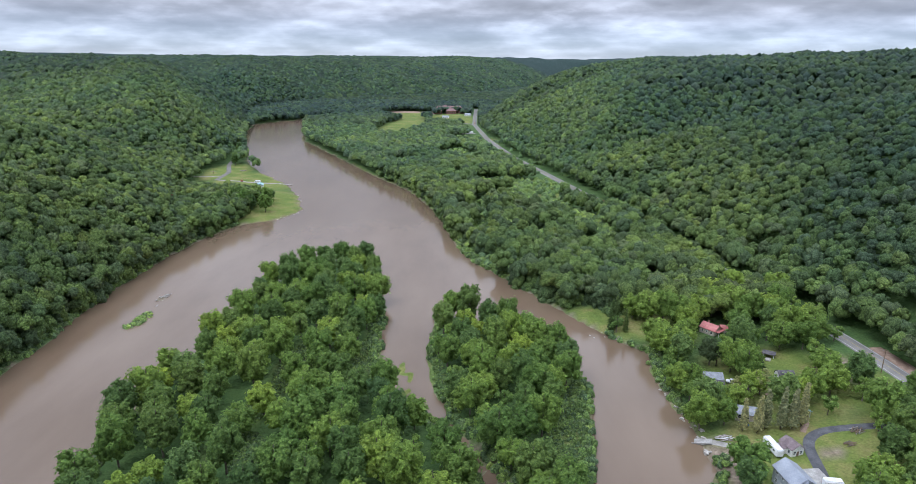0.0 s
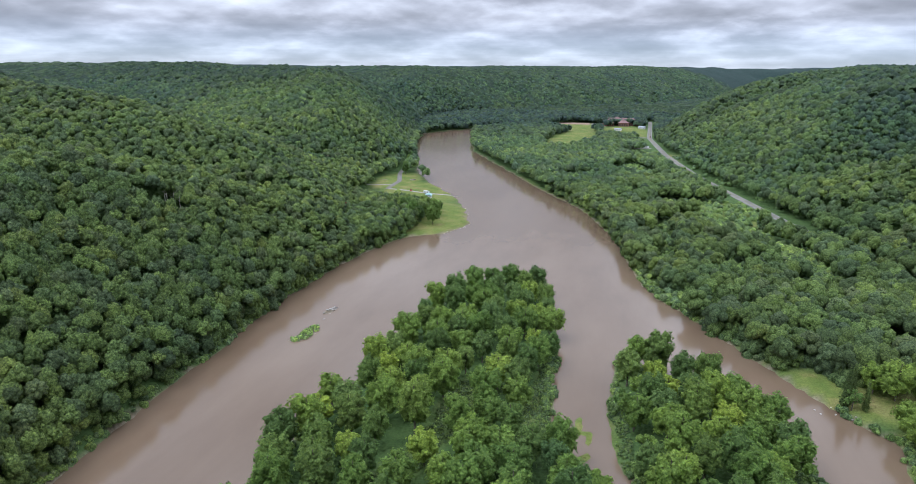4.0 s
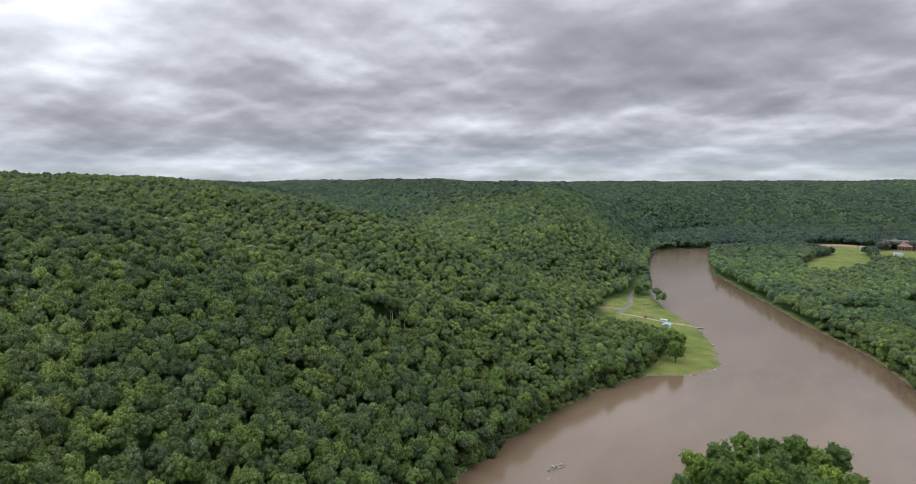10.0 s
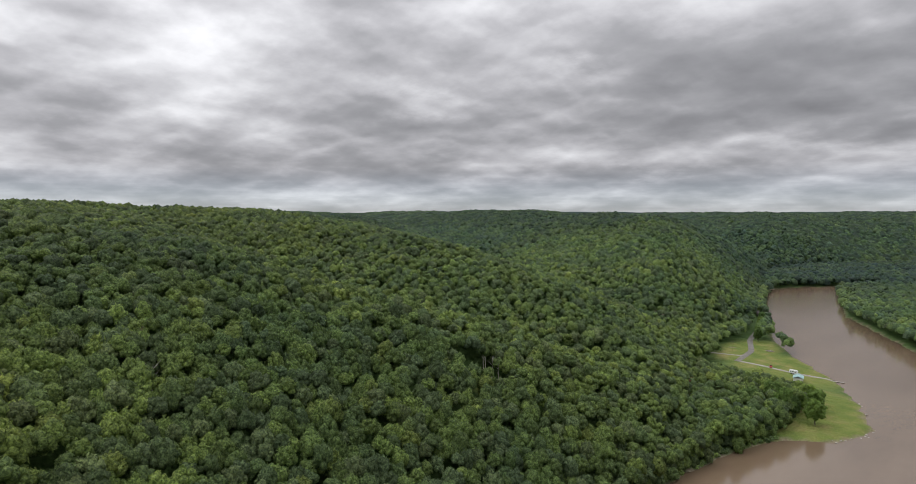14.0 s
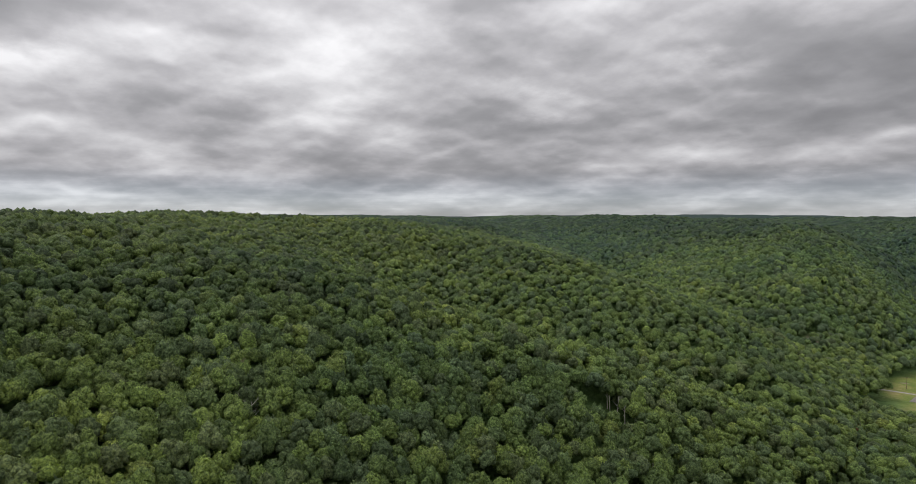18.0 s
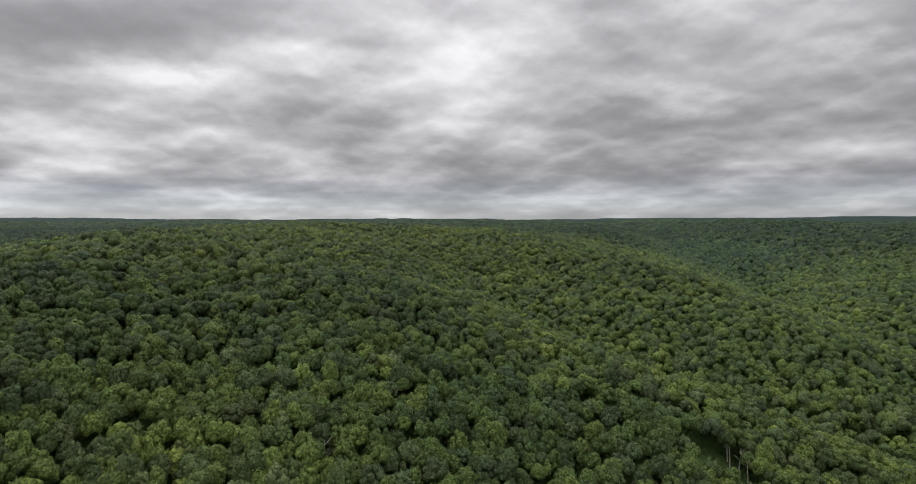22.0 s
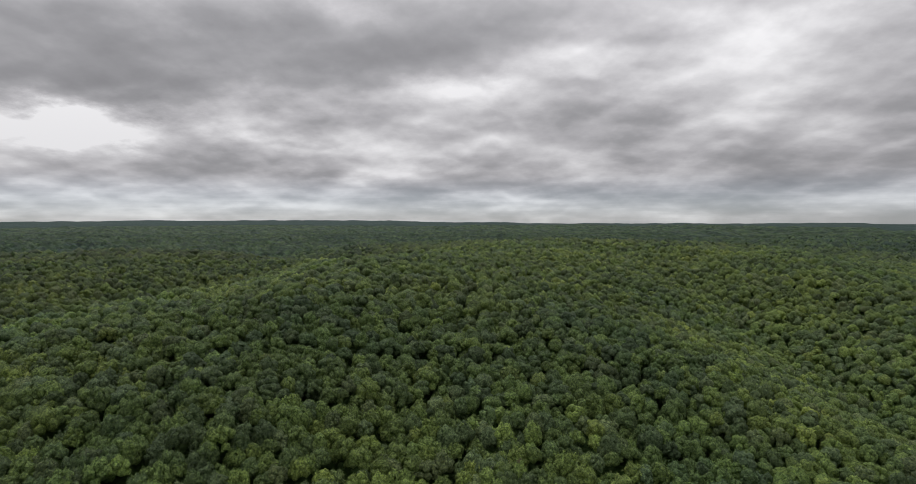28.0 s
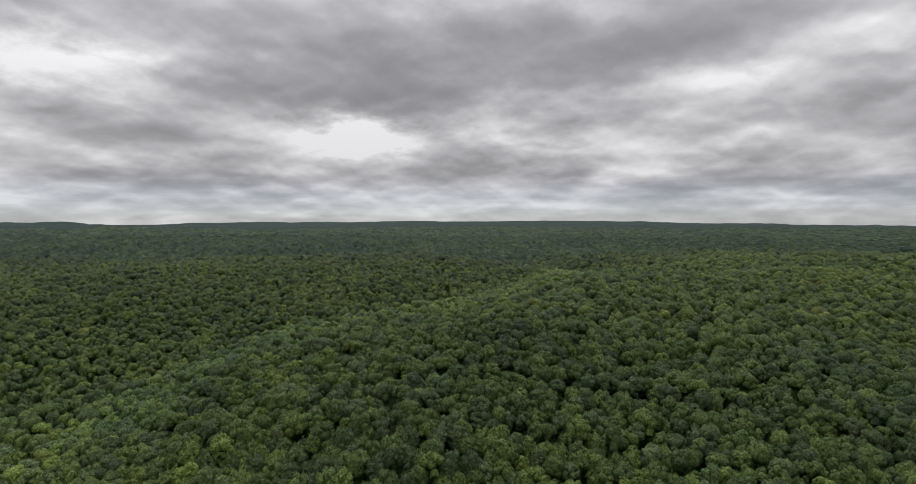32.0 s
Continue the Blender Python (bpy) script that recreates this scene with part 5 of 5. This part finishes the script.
part("extension", prism([(3.4, -0.5), (5.8, -0.5), (5.8, 2.3), (3.4, 3.0)], -4.6, 0.5), WHITE_PAINT, hs)

ct = house("cottage", 104.6, 168.6, 14, 5.2, 6.2, 3.1, 1.6, WHITE_PAINT, MAROON_SHINGLE, "small white cottage with a maroon-grey shingle roof on a lawn", 1)
ct.scale = (0.84, 0.84, 0.84)
part("wing", prism([(-1.6, -1.0), (1.6, -1.0), (1.6, 2.5), (0, 3.7), (-1.6, 2.5)], -5.0, -2.5), WHITE_PAINT, ct).matrix_basis = pose(0, 1.0, 0, 0, 0, -90)
part("wing_roof", prism([(-2.0, 2.3), (0, 3.85), (2.0, 2.3), (2.0, 2.44), (0, 4.0), (-2.0, 2.44)], -5.3, -1.0), MAROON_SHINGLE, ct).matrix_basis = pose(0, 1.0, 0, 0, 0, -90)

rd = house("red_roofed_house", 112.5, 255, 38, 7.0, 9.0, 3.0, 2.2, TAN_WALL, RED_ROOF, "tan house with a faded red roof among trees", 1, chimney=True, porch=True)
rd.scale = (0.8, 0.8, 0.8)
part("wing", prism([(-2.2, -1.0), (2.2, -1.0), (2.2, 2.5), (0, 3.9), (-2.2, 2.5)], -9.0, -4.5), TAN_WALL, rd).matrix_basis = pose(2.0, 0.5, 0, 0, 0, 42)
part("wing_roof", prism([(-2.6, 2.3), (0, 4.05), (2.6, 2.3), (2.6, 2.46), (0, 4.22), (-2.6, 2.46)], -9.3, -4.0), RED_ROOF, rd).matrix_basis = pose(2.0, 0.5, 0, 0, 0, 42)

house("cabin", 97, 213, 84, 5.2, 6.4, 2.6, 1.3, BROWN_BOARDS, GREY_SHINGLE, "dark cabin with a light grey shingle roof under trees", 1)
house("cabin", 95, 207.5, 80, 5.0, 7.2, 2.5, 1.2, GREY_BOARDS, DARK_SHINGLE, "blue-grey cabin with a dark shingle roof under trees", 1)
house("bungalow", 99.5, 188.5, 75, 5.6, 9.0, 2.6, 1.3, TAN_WALL, GREY_SHINGLE, "low tan bungalow with a grey-brown roof among pines", 1)


def shed(x, y, turn):
    z = height1(x, y)
    t = thing("shed", x, y, z, turn, "white barn-shaped shed with a dark shingle roof on the lawn", "shed")
    part("wall", prism([(-1.7, -0.5), (1.7, -0.5), (1.7, 2.0), (1.1, 2.9), (0, 3.4), (-1.1, 2.9), (-1.7, 2.0)], -3.0, 3.0), WHITE_PAINT, t)
    part("roof", prism([(-1.95, 1.9), (-1.25, 3.0), (0, 3.55), (1.25, 3.0), (1.95, 1.9), (1.95, 2.04), (1.25, 3.14), (0, 3.7), (-1.25, 3.14), (-1.95, 2.04)], -3.15, 3.15), DARK_SHINGLE, t)
    d = part("door", boxed(-0.8, 0.8, -3.06, -2.98, -0.1, 1.9, 0.02), TRIM, t)
    part("handle", boxed(0.55, 0.62, -3.12, -3.05, 0.8, 1.1, 0.01), BLACK_RUBBER, d)


shed(123.5, 211.5, 90)


def canopy(name, x, y, turn, a, b, h, roof, label, category, walls=False):
    z = height1(x, y)
    t = thing(name, x, y, z, turn, label, category)
    for sx in (-1, 1):
        for sy in (-1, 1):
            part("post", boxed(sx * (a / 2 - 0.2) - 0.08, sx * (a / 2 - 0.2) + 0.08, sy * (b / 2 - 0.2) - 0.08, sy * (b / 2 - 0.2) + 0.08, -0.6, h), TRIM, t)
    part("roof", gable_roof(a, b, h, a * 0.22, 0.35), roof, t)
    if walls:
        part("wall", boxed(-a / 2 + 0.4, a / 2 - 0.4, -b / 2 + 0.4, b / 2 - 0.4, -0.5, h - 0.1), WHITE_PAINT, t)
    return t


canopy("gazebo", 117.5, 187, 20, 3.6, 3.6, 2.4, TEAL_ROOF, "small open shelter with a pale green roof", "shelter")
canopy("pavilion", -183, 566, 12, 6.0, 9.0, 3.0, TEAL_ROOF, "white park building with a pale teal roof beside trees", "pavilion", True)
ln = canopy("lean_to", 126.5, 230, 60, 3.2, 4.2, 1.8, DARK_SHINGLE, "low weathered shelter with a sagging dark roof on grass", "shelter")
part("platform", boxed(-4.5, -1.8, -1.0, 1.0, -0.1, 0.35, 0.03), WOOD_GREY, ln)


def wheel(parent, x, y, z, r, w=0.24):
    bm = bmesh.new()
    tube(bm, [(x - w / 2, y, z), (x + w / 2, y, z)], [r, r], 14)
    t = part("wheel", bm, BLACK_RUBBER, parent)
    bm = bmesh.new()
    tube(bm, [(x - w / 2 - 0.01, y, z), (x + w / 2 + 0.01, y, z)], [r * 0.55, r * 0.55], 10)
    part("rim", bm, TRIM, t)


def camper(x, y, turn, length, label):
    z = height1(x, y)
    t = thing("camper_trailer", x, y, z, turn, label, "trailer")
    part("body", boxed(-1.2, 1.2, -length / 2, length / 2, 0.55, 3.0, 0.28), CAR_WHITE, t)
    for yy in (-length * 0.28, 0.0, length * 0.28):
        part("window", boxed(-1.23, 1.23, yy - 0.5, yy + 0.5, 1.7, 2.3, 0.03), GLASS, t)
    part("roof_vent", boxed(-0.3, 0.3, -0.3, 0.3, 3.0, 3.22, 0.05), TRIM, t)
    part("roof_vent", boxed(-0.3, 0.3, length * 0.3, length * 0.3 + 0.6, 3.0, 3.22, 0.05), TRIM, t)
    part("tow_bar", boxed(-0.08, 0.08, -length / 2 - 1.2, -length / 2, 0.5, 0.62), BLACK_RUBBER, t)
    for sx in (-1, 1):
        for yy in (-0.45, 0.45):
            wheel(t, sx * 1.08, yy, 0.36, 0.36)


def car(x, y, turn, paint, label, truck=False, z=None):
    z = (height1(x, y) + 0.16) if z is None else z
    t = thing("pickup_truck" if truck else "car", x, y, z, turn, label, "truck" if truck else "car")
    part("body", boxed(-0.9, 0.9, -2.2, 2.3, 0.38, 0.98, 0.14), paint, t)
    y0, y1 = (-0.2, 1.2) if truck else (-1.6, 1.0)
    part("cabin", prism([(-0.82, 0.95), (0.82, 0.95), (0.64, 1.55), (-0.64, 1.55)], y0, y1), GLASS, t)
    part("cabin_roof", boxed(-0.64, 0.64, y0 + 0.15, y1 - 0.15, 1.53, 1.6, 0.03), paint, t)
    for sx in (-1, 1):
        for yy in (-1.35, 1.4):
            wheel(t, sx * 0.82, yy, 0.34, 0.34)
        part("headlight", boxed(sx * 0.6 - 0.16, sx * 0.6 + 0.16, 2.24, 2.33, 0.66, 0.82, 0.02), TRIM, t)


camper(99.2, 169.3, 4, 8.2, "long white camper trailer parked on the grass")
camper(-191, 585, 80, 5.5, "small white camper trailer beside the gravel drive")
camper(107.0, 150.5, 82, 5.0, "white trailer on the paved pad")
car(103.8, 210.5, 65, CAR_WHITE, "white car parked beside the cabins")
car(-208, 590, 20, CAR_RED, "red pickup truck on the gravel drive", True)
car(28.5, 1136, 4, CAR_RED, "red car driving on the asphalt road", z=height1(28.5, 1136) + 0.4)
car(120, 507, 12, CAR_RED, "red car on the asphalt road beside the woods", z=height1(120, 507) + 0.4)
for k in range(7):
    car(-76 + 3.4 * k, 1336 + 0.6 * k, 0, CAR_WHITE if k % 3 else CAR_RED, "car in the school car park", z=height1(-66, 1352) + 0.35)


def school():
    x, y = -22, 1345
    z = height1(x, y)
    t = thing("school", x, y, z, 6, "long low brick school with weathered red hipped roofs", "school")

    t.scale = (1.1, 1.4, 1.5)

    def hip(a, b, h, rise, cx, cy):
        bm = bmesh.new()
        e = 0.8
        lo = [bm.verts.new((cx + sx * (a / 2 + e), cy + sy * (b / 2 + e), h)) for sx, sy in ((-1, -1), (1, -1), (1, 1), (-1, 1))]
        k = min(a, b) / 2
        if a > b:
            hi = [bm.verts.new((cx - a / 2 + k, cy, h + rise)), bm.verts.new((cx + a / 2 - k, cy, h + rise))]
            fs = ([lo[0], lo[1], hi[1], hi[0]], [lo[2], lo[3], hi[0], hi[1]], [lo[1], lo[2], hi[1]], [lo[3], lo[0], hi[0]])
        else:
            hi = [bm.verts.new((cx, cy - b / 2 + k, h + rise)), bm.verts.new((cx, cy + b / 2 - k + 0.01, h + rise))]
            fs = ([lo[0], lo[1], hi[0]], [lo[1], lo[2], hi[1], hi[0]], [lo[2], lo[3], hi[1]], [lo[3], lo[0], hi[0], hi[1]])
        for f in fs:
            bm.faces.new(f)
        bm.faces.new(lo[::-1])
        return bm

    for a, b, h, rise, cx, cy in ((62, 16, 5.0, 4.5, 0, 14), (16, 22, 4.6, 4.2, -22, 0), (18, 22, 4.6, 4.2, 4, -1), (14, 14, 4.2, 3.4, 24, 4), (20, 12, 6.5, 3.5, -6, 26)):
        w = part("wing", boxed(cx - a / 2, cx + a / 2, cy - b / 2, cy + b / 2, -1, h), BRICK, t, "brick school wing")
        part("roof", hip(a, b, h + 0.02, rise, cx, cy), PINK_ROOF, w)
        for k in range(int(a / 4)):
            part("pane", boxed(cx - a / 2 + 1.2 + 4 * k, cx - a / 2 + 3.2 + 4 * k, cy - b / 2 - 0.06, cy - b / 2 + 0.02, 1.0, 2.8), GLASS, w)


school()
house("white_outbuilding", 18, 1290, 70, 9, 12, 3.2, 2.0, WHITE_PAINT, GREY_METAL, "small white outbuilding beside the school", 1)
house("white_outbuilding", -26, 1240, 80, 8, 12, 3.0, 1.6, WHITE_PAINT, GREY_METAL, "low white outbuilding in front of the school", 1)
for k, (x, y) in enumerate([(6, 988), (14, 983), (19, 988)]):
    camper(x, y, 70 + 9 * k, 6.5, "white trailer on the roadside gravel lot")


# ---------------------------------------------------------------- water's edge, timber and scrub
def rock_mesh(seed):
    r = np.random.default_rng(seed)
    v, f = ICO[2]
    v = v * (1 + 0.16 * r.normal(size=len(v)))[:, None] * (1, 0.8, 0.55)
    return mesh_from("boulder", v, f, ROCK)


ROCKS = [rock_mesh(k) for k in range(5)]


def boulder(x, y, s, k):
    ob = new("boulder", ROCKS[k % 5])
    ob.matrix_world = pose(x, y, max(height1(x, y), -0.25) + 0.12 * s, 0, 0, 71 * k) @ Matrix.Diagonal((s, s, s, 1))
    tagged(ob, "pale angular boulder at the water's edge", "rock", "boulders on the bank")


rk = random.Random(4)
for k in range(34):
    y = rk.uniform(168, 216)
    boulder(float(np.interp(y, [156, 176, 195, 211, 239], [76, 80, 78, 77, 81])) + rk.uniform(-0.4, 2.6), y, rk.uniform(0.35, 1.0), k)
for k in range(26):
    a = rk.uniform(0, 1)
    boulder(float(np.interp(a, [0, 0.4, 0.7, 1], [-140, -128, -127, -143])) + rk.uniform(-1, 1.5), float(np.interp(a, [0, 0.4, 0.7, 1], [456, 480, 493, 544])), rk.uniform(0.3, 0.8), k)
for k in range(10):
    boulder(-151 + rk.uniform(-1.8, 1.8), 292 + rk.uniform(-6, 9), rk.uniform(0.3, 0.7), k)
for k in range(9):
    boulder(66 + rk.uniform(-8, 8), 257 + rk.uniform(-4, 4) - 0.0, rk.uniform(0.3, 0.6), k)


def concrete_ramp():
    t = thing("boat_ramp", 78.5, 177.2, 0, -25, "broken pale concrete slab sloping into the river", "boat ramp")
    part("slab", prism([(-2.5, -0.9), (4.6, 1.1), (4.6, 1.5), (-2.5, -0.5)], -1.5, 1.5), CONCRETE, t)
    part("kerb", prism([(-1.5, -0.1), (4.6, 1.5), (4.6, 1.75), (-1.5, 0.15)], -1.75, -1.5), CONCRETE, t)


concrete_ramp()


def timber_pile(name, x, y, turn, n, length, label, mats):
    z = height1(x, y)
    t = thing(name, x, y, z, turn, label, "timber pile")
    r = random.Random(int(abs(x * 10)))
    for k in range(n):
        a = r.uniform(-0.5, 0.5)
        bm = bmesh.new()
        L, px, py = length * r.uniform(0.6, 1.0) / 2, r.uniform(-1.2, 1.2), r.uniform(-1.4, 1.4)
        zz = 0.12 + 0.16 * (k // 5)
        tube(bm, [(px - L * math.cos(a), py - L * math.sin(a), zz), (px + L * math.cos(a), py + L * math.sin(a), zz + r.uniform(0, 0.3))], [0.13, 0.1], 6)
        part("beam", bm, r.choice(mats), t)


timber_pile("lumber_pile", 87, 176.5, 10, 20, 5.0, "heap of grey boards and scrap timber on bare ground", [WOOD_GREY, WOOD_GREY, TRIM, BROWN_BOARDS])
timber_pile("log_pile", 130, 177, 30, 18, 4.2, "heap of grey logs and brush on rough grass", [WOOD_GREY, BROWN_BOARDS, BARK])
timber_pile("log_pile", 123.5, 170.5, 10, 12, 3.0, "small heap of dark logs on rough grass", [WOOD_GREY, BROWN_BOARDS, BARK])
timber_pile("brush_pile", -228, 655, 20, 18, 6.0, "brown brush pile on the mown spit", [BROWN_BOARDS, BARK, WOOD_GREY])
timber_pile("driftwood", -150, 301, 60, 8, 3.5, "bleached driftwood on a gravel bar", [WOOD_GREY, PALE_BARK])


def dock():
    t = thing("dock", -163, 592.5, 0, 4, "narrow pale floating dock at the boat launch", "dock")
    for k in range(10):
        part("plank", boxed(-6 + 0.85 * k, -6 + 0.85 * k + 0.78, -0.8, 0.8, 0.3, 0.42, 0.015), WOOD_GREY, t)
    for sx in (-5, -1.5, 2):
        part("float", boxed(sx - 0.6, sx + 0.6, -0.7, 0.7, -0.2, 0.3, 0.05), BLACK_RUBBER, t)


dock()


def tarp():
    t = thing("tarp_stack", 96.5, 183.5, height1(96.5, 183.5), 15, "bright blue tarp over a low stack", "tarp")
    part("stack", boxed(-1.1, 1.1, -0.8, 0.8, 0, 0.7, 0.05), WOOD_GREY, t)
    part("cover", boxed(-1.25, 1.25, -0.95, 0.95, 0.35, 0.82, 0.12), BLUE_TARP, t)


tarp()


def pole(x, y, h):
    t = thing("utility_pole", x, y, height1(x, y), 8, "brown wooden utility pole with a crossarm", "utility pole", "utility poles")
    bm = bmesh.new()
    tube(bm, [(0, 0, -1), (0, 0, h)], [0.17, 0.12], 8)
    part("post", bm, BROWN_BOARDS, t)
    part("crossarm", boxed(-1.2, 1.2, -0.06, 0.06, h - 0.7, h - 0.55), BROWN_BOARDS, t)
    for sx in (-1, 0, 1):
        part("insulator", boxed(sx * 1.0 - 0.05, sx * 1.0 + 0.05, -0.05, 0.05, h - 0.55, h - 0.3, 0.02), GREY_METAL, t)


pole(-247, 622, 9)
pole(163, 216, 10)
pole(163.5, 262, 10)


# dead and pale-stemmed trees that stand out of the hillside woods
def bare_tree(x, y, h, label, bark, twigs=7, seed=0):
    rr = random.Random(seed)
    t = thing("bare_tree", x, y, height1(x, y), rr.uniform(0, 360), label, "tree", "bare trees in the woods")
    bm = bmesh.new()
    lx, ly = rr.uniform(-0.8, 0.8), rr.uniform(-0.8, 0.8)
    tube(bm, [(0, 0, -0.5), (lx * 0.3, ly * 0.3, h * 0.4), (lx, ly, h * 0.75), (lx * 1.5, ly * 1.5, h)], [0.26, 0.2, 0.13, 0.04], 7)
    part("trunk", bm, bark, t)
    for k in range(twigs):
        bm = bmesh.new()
        z = h * rr.uniform(0.45, 0.9)
        f = z / h
        a, d = rr.uniform(0, 6.3), h * 0.22 * rr.uniform(0.6, 1.2)
        x0, y0 = lx * f, ly * f
        tube(bm, [(x0, y0, z), (x0 + math.cos(a) * d * 0.5, y0 + math.sin(a) * d * 0.5, z + d * 0.5), (x0 + math.cos(a) * d, y0 + math.sin(a) * d, z + d * 1.1)], [0.09, 0.06, 0.02], 5)
        part("branch", bm, bark, t)


for k, (x, y, h) in enumerate([(-249, 309, 11), (-246, 310, 10.5), (-242, 310, 10), (-238, 311, 11), (-234, 309, 10), (-252, 311, 10)]):
    bare_tree(x, y, h, "tall pale-stemmed tree at the edge of a clearing", PALE_BARK, 5, k)
for k, (x, y, h) in enumerate([(-266, 167, 11.5), (-269, 165, 11), (-273, 163, 11), (-280, 160, 11.5), (-355, 112, 11.5), (-318, 214, 11)]):
    bare_tree(x, y, h, "pale grey bare-stemmed tree among green woods", PALE_BARK, 8, 20 + k)
for k, (x, y, h) in enumerate([(-219, 297, 11), (-337, 74, 12)]):
    bare_tree(x, y, h, "dead grey-brown tree with bare branching twigs", WOOD_GREY, 16, 40 + k)


def tinted_tree(x, y, r, h, tint, label):
    t = thing("tree", x, y, height1(x, y), 0, label, "tree")
    part("trunk", trunk_bm(h, 0.35, r, 5), BARK, t)
    c = new("crown", crown_mesh("crown", r, h, h * 0.3, 12, 260, 0.36, tint, int(abs(x))))
    c.parent = t


tinted_tree(-214, 457, 4.0, 15, (0.19, 0.095, 0.055), "rust-brown dying tree at the edge of the woods")
tinted_tree(-367, 96, 4.4, 15.5, (0.15, 0.19, 0.04), "bright yellow-green tree on the hilltop")
tinted_tree(-283, 169, 3.6, 14.5, (0.19, 0.20, 0.11), "pale blossoming tree on the hillside")
tinted_tree(-192, 273, 4.0, 14, (0.14, 0.20, 0.045), "bright lime-green tree near the river")
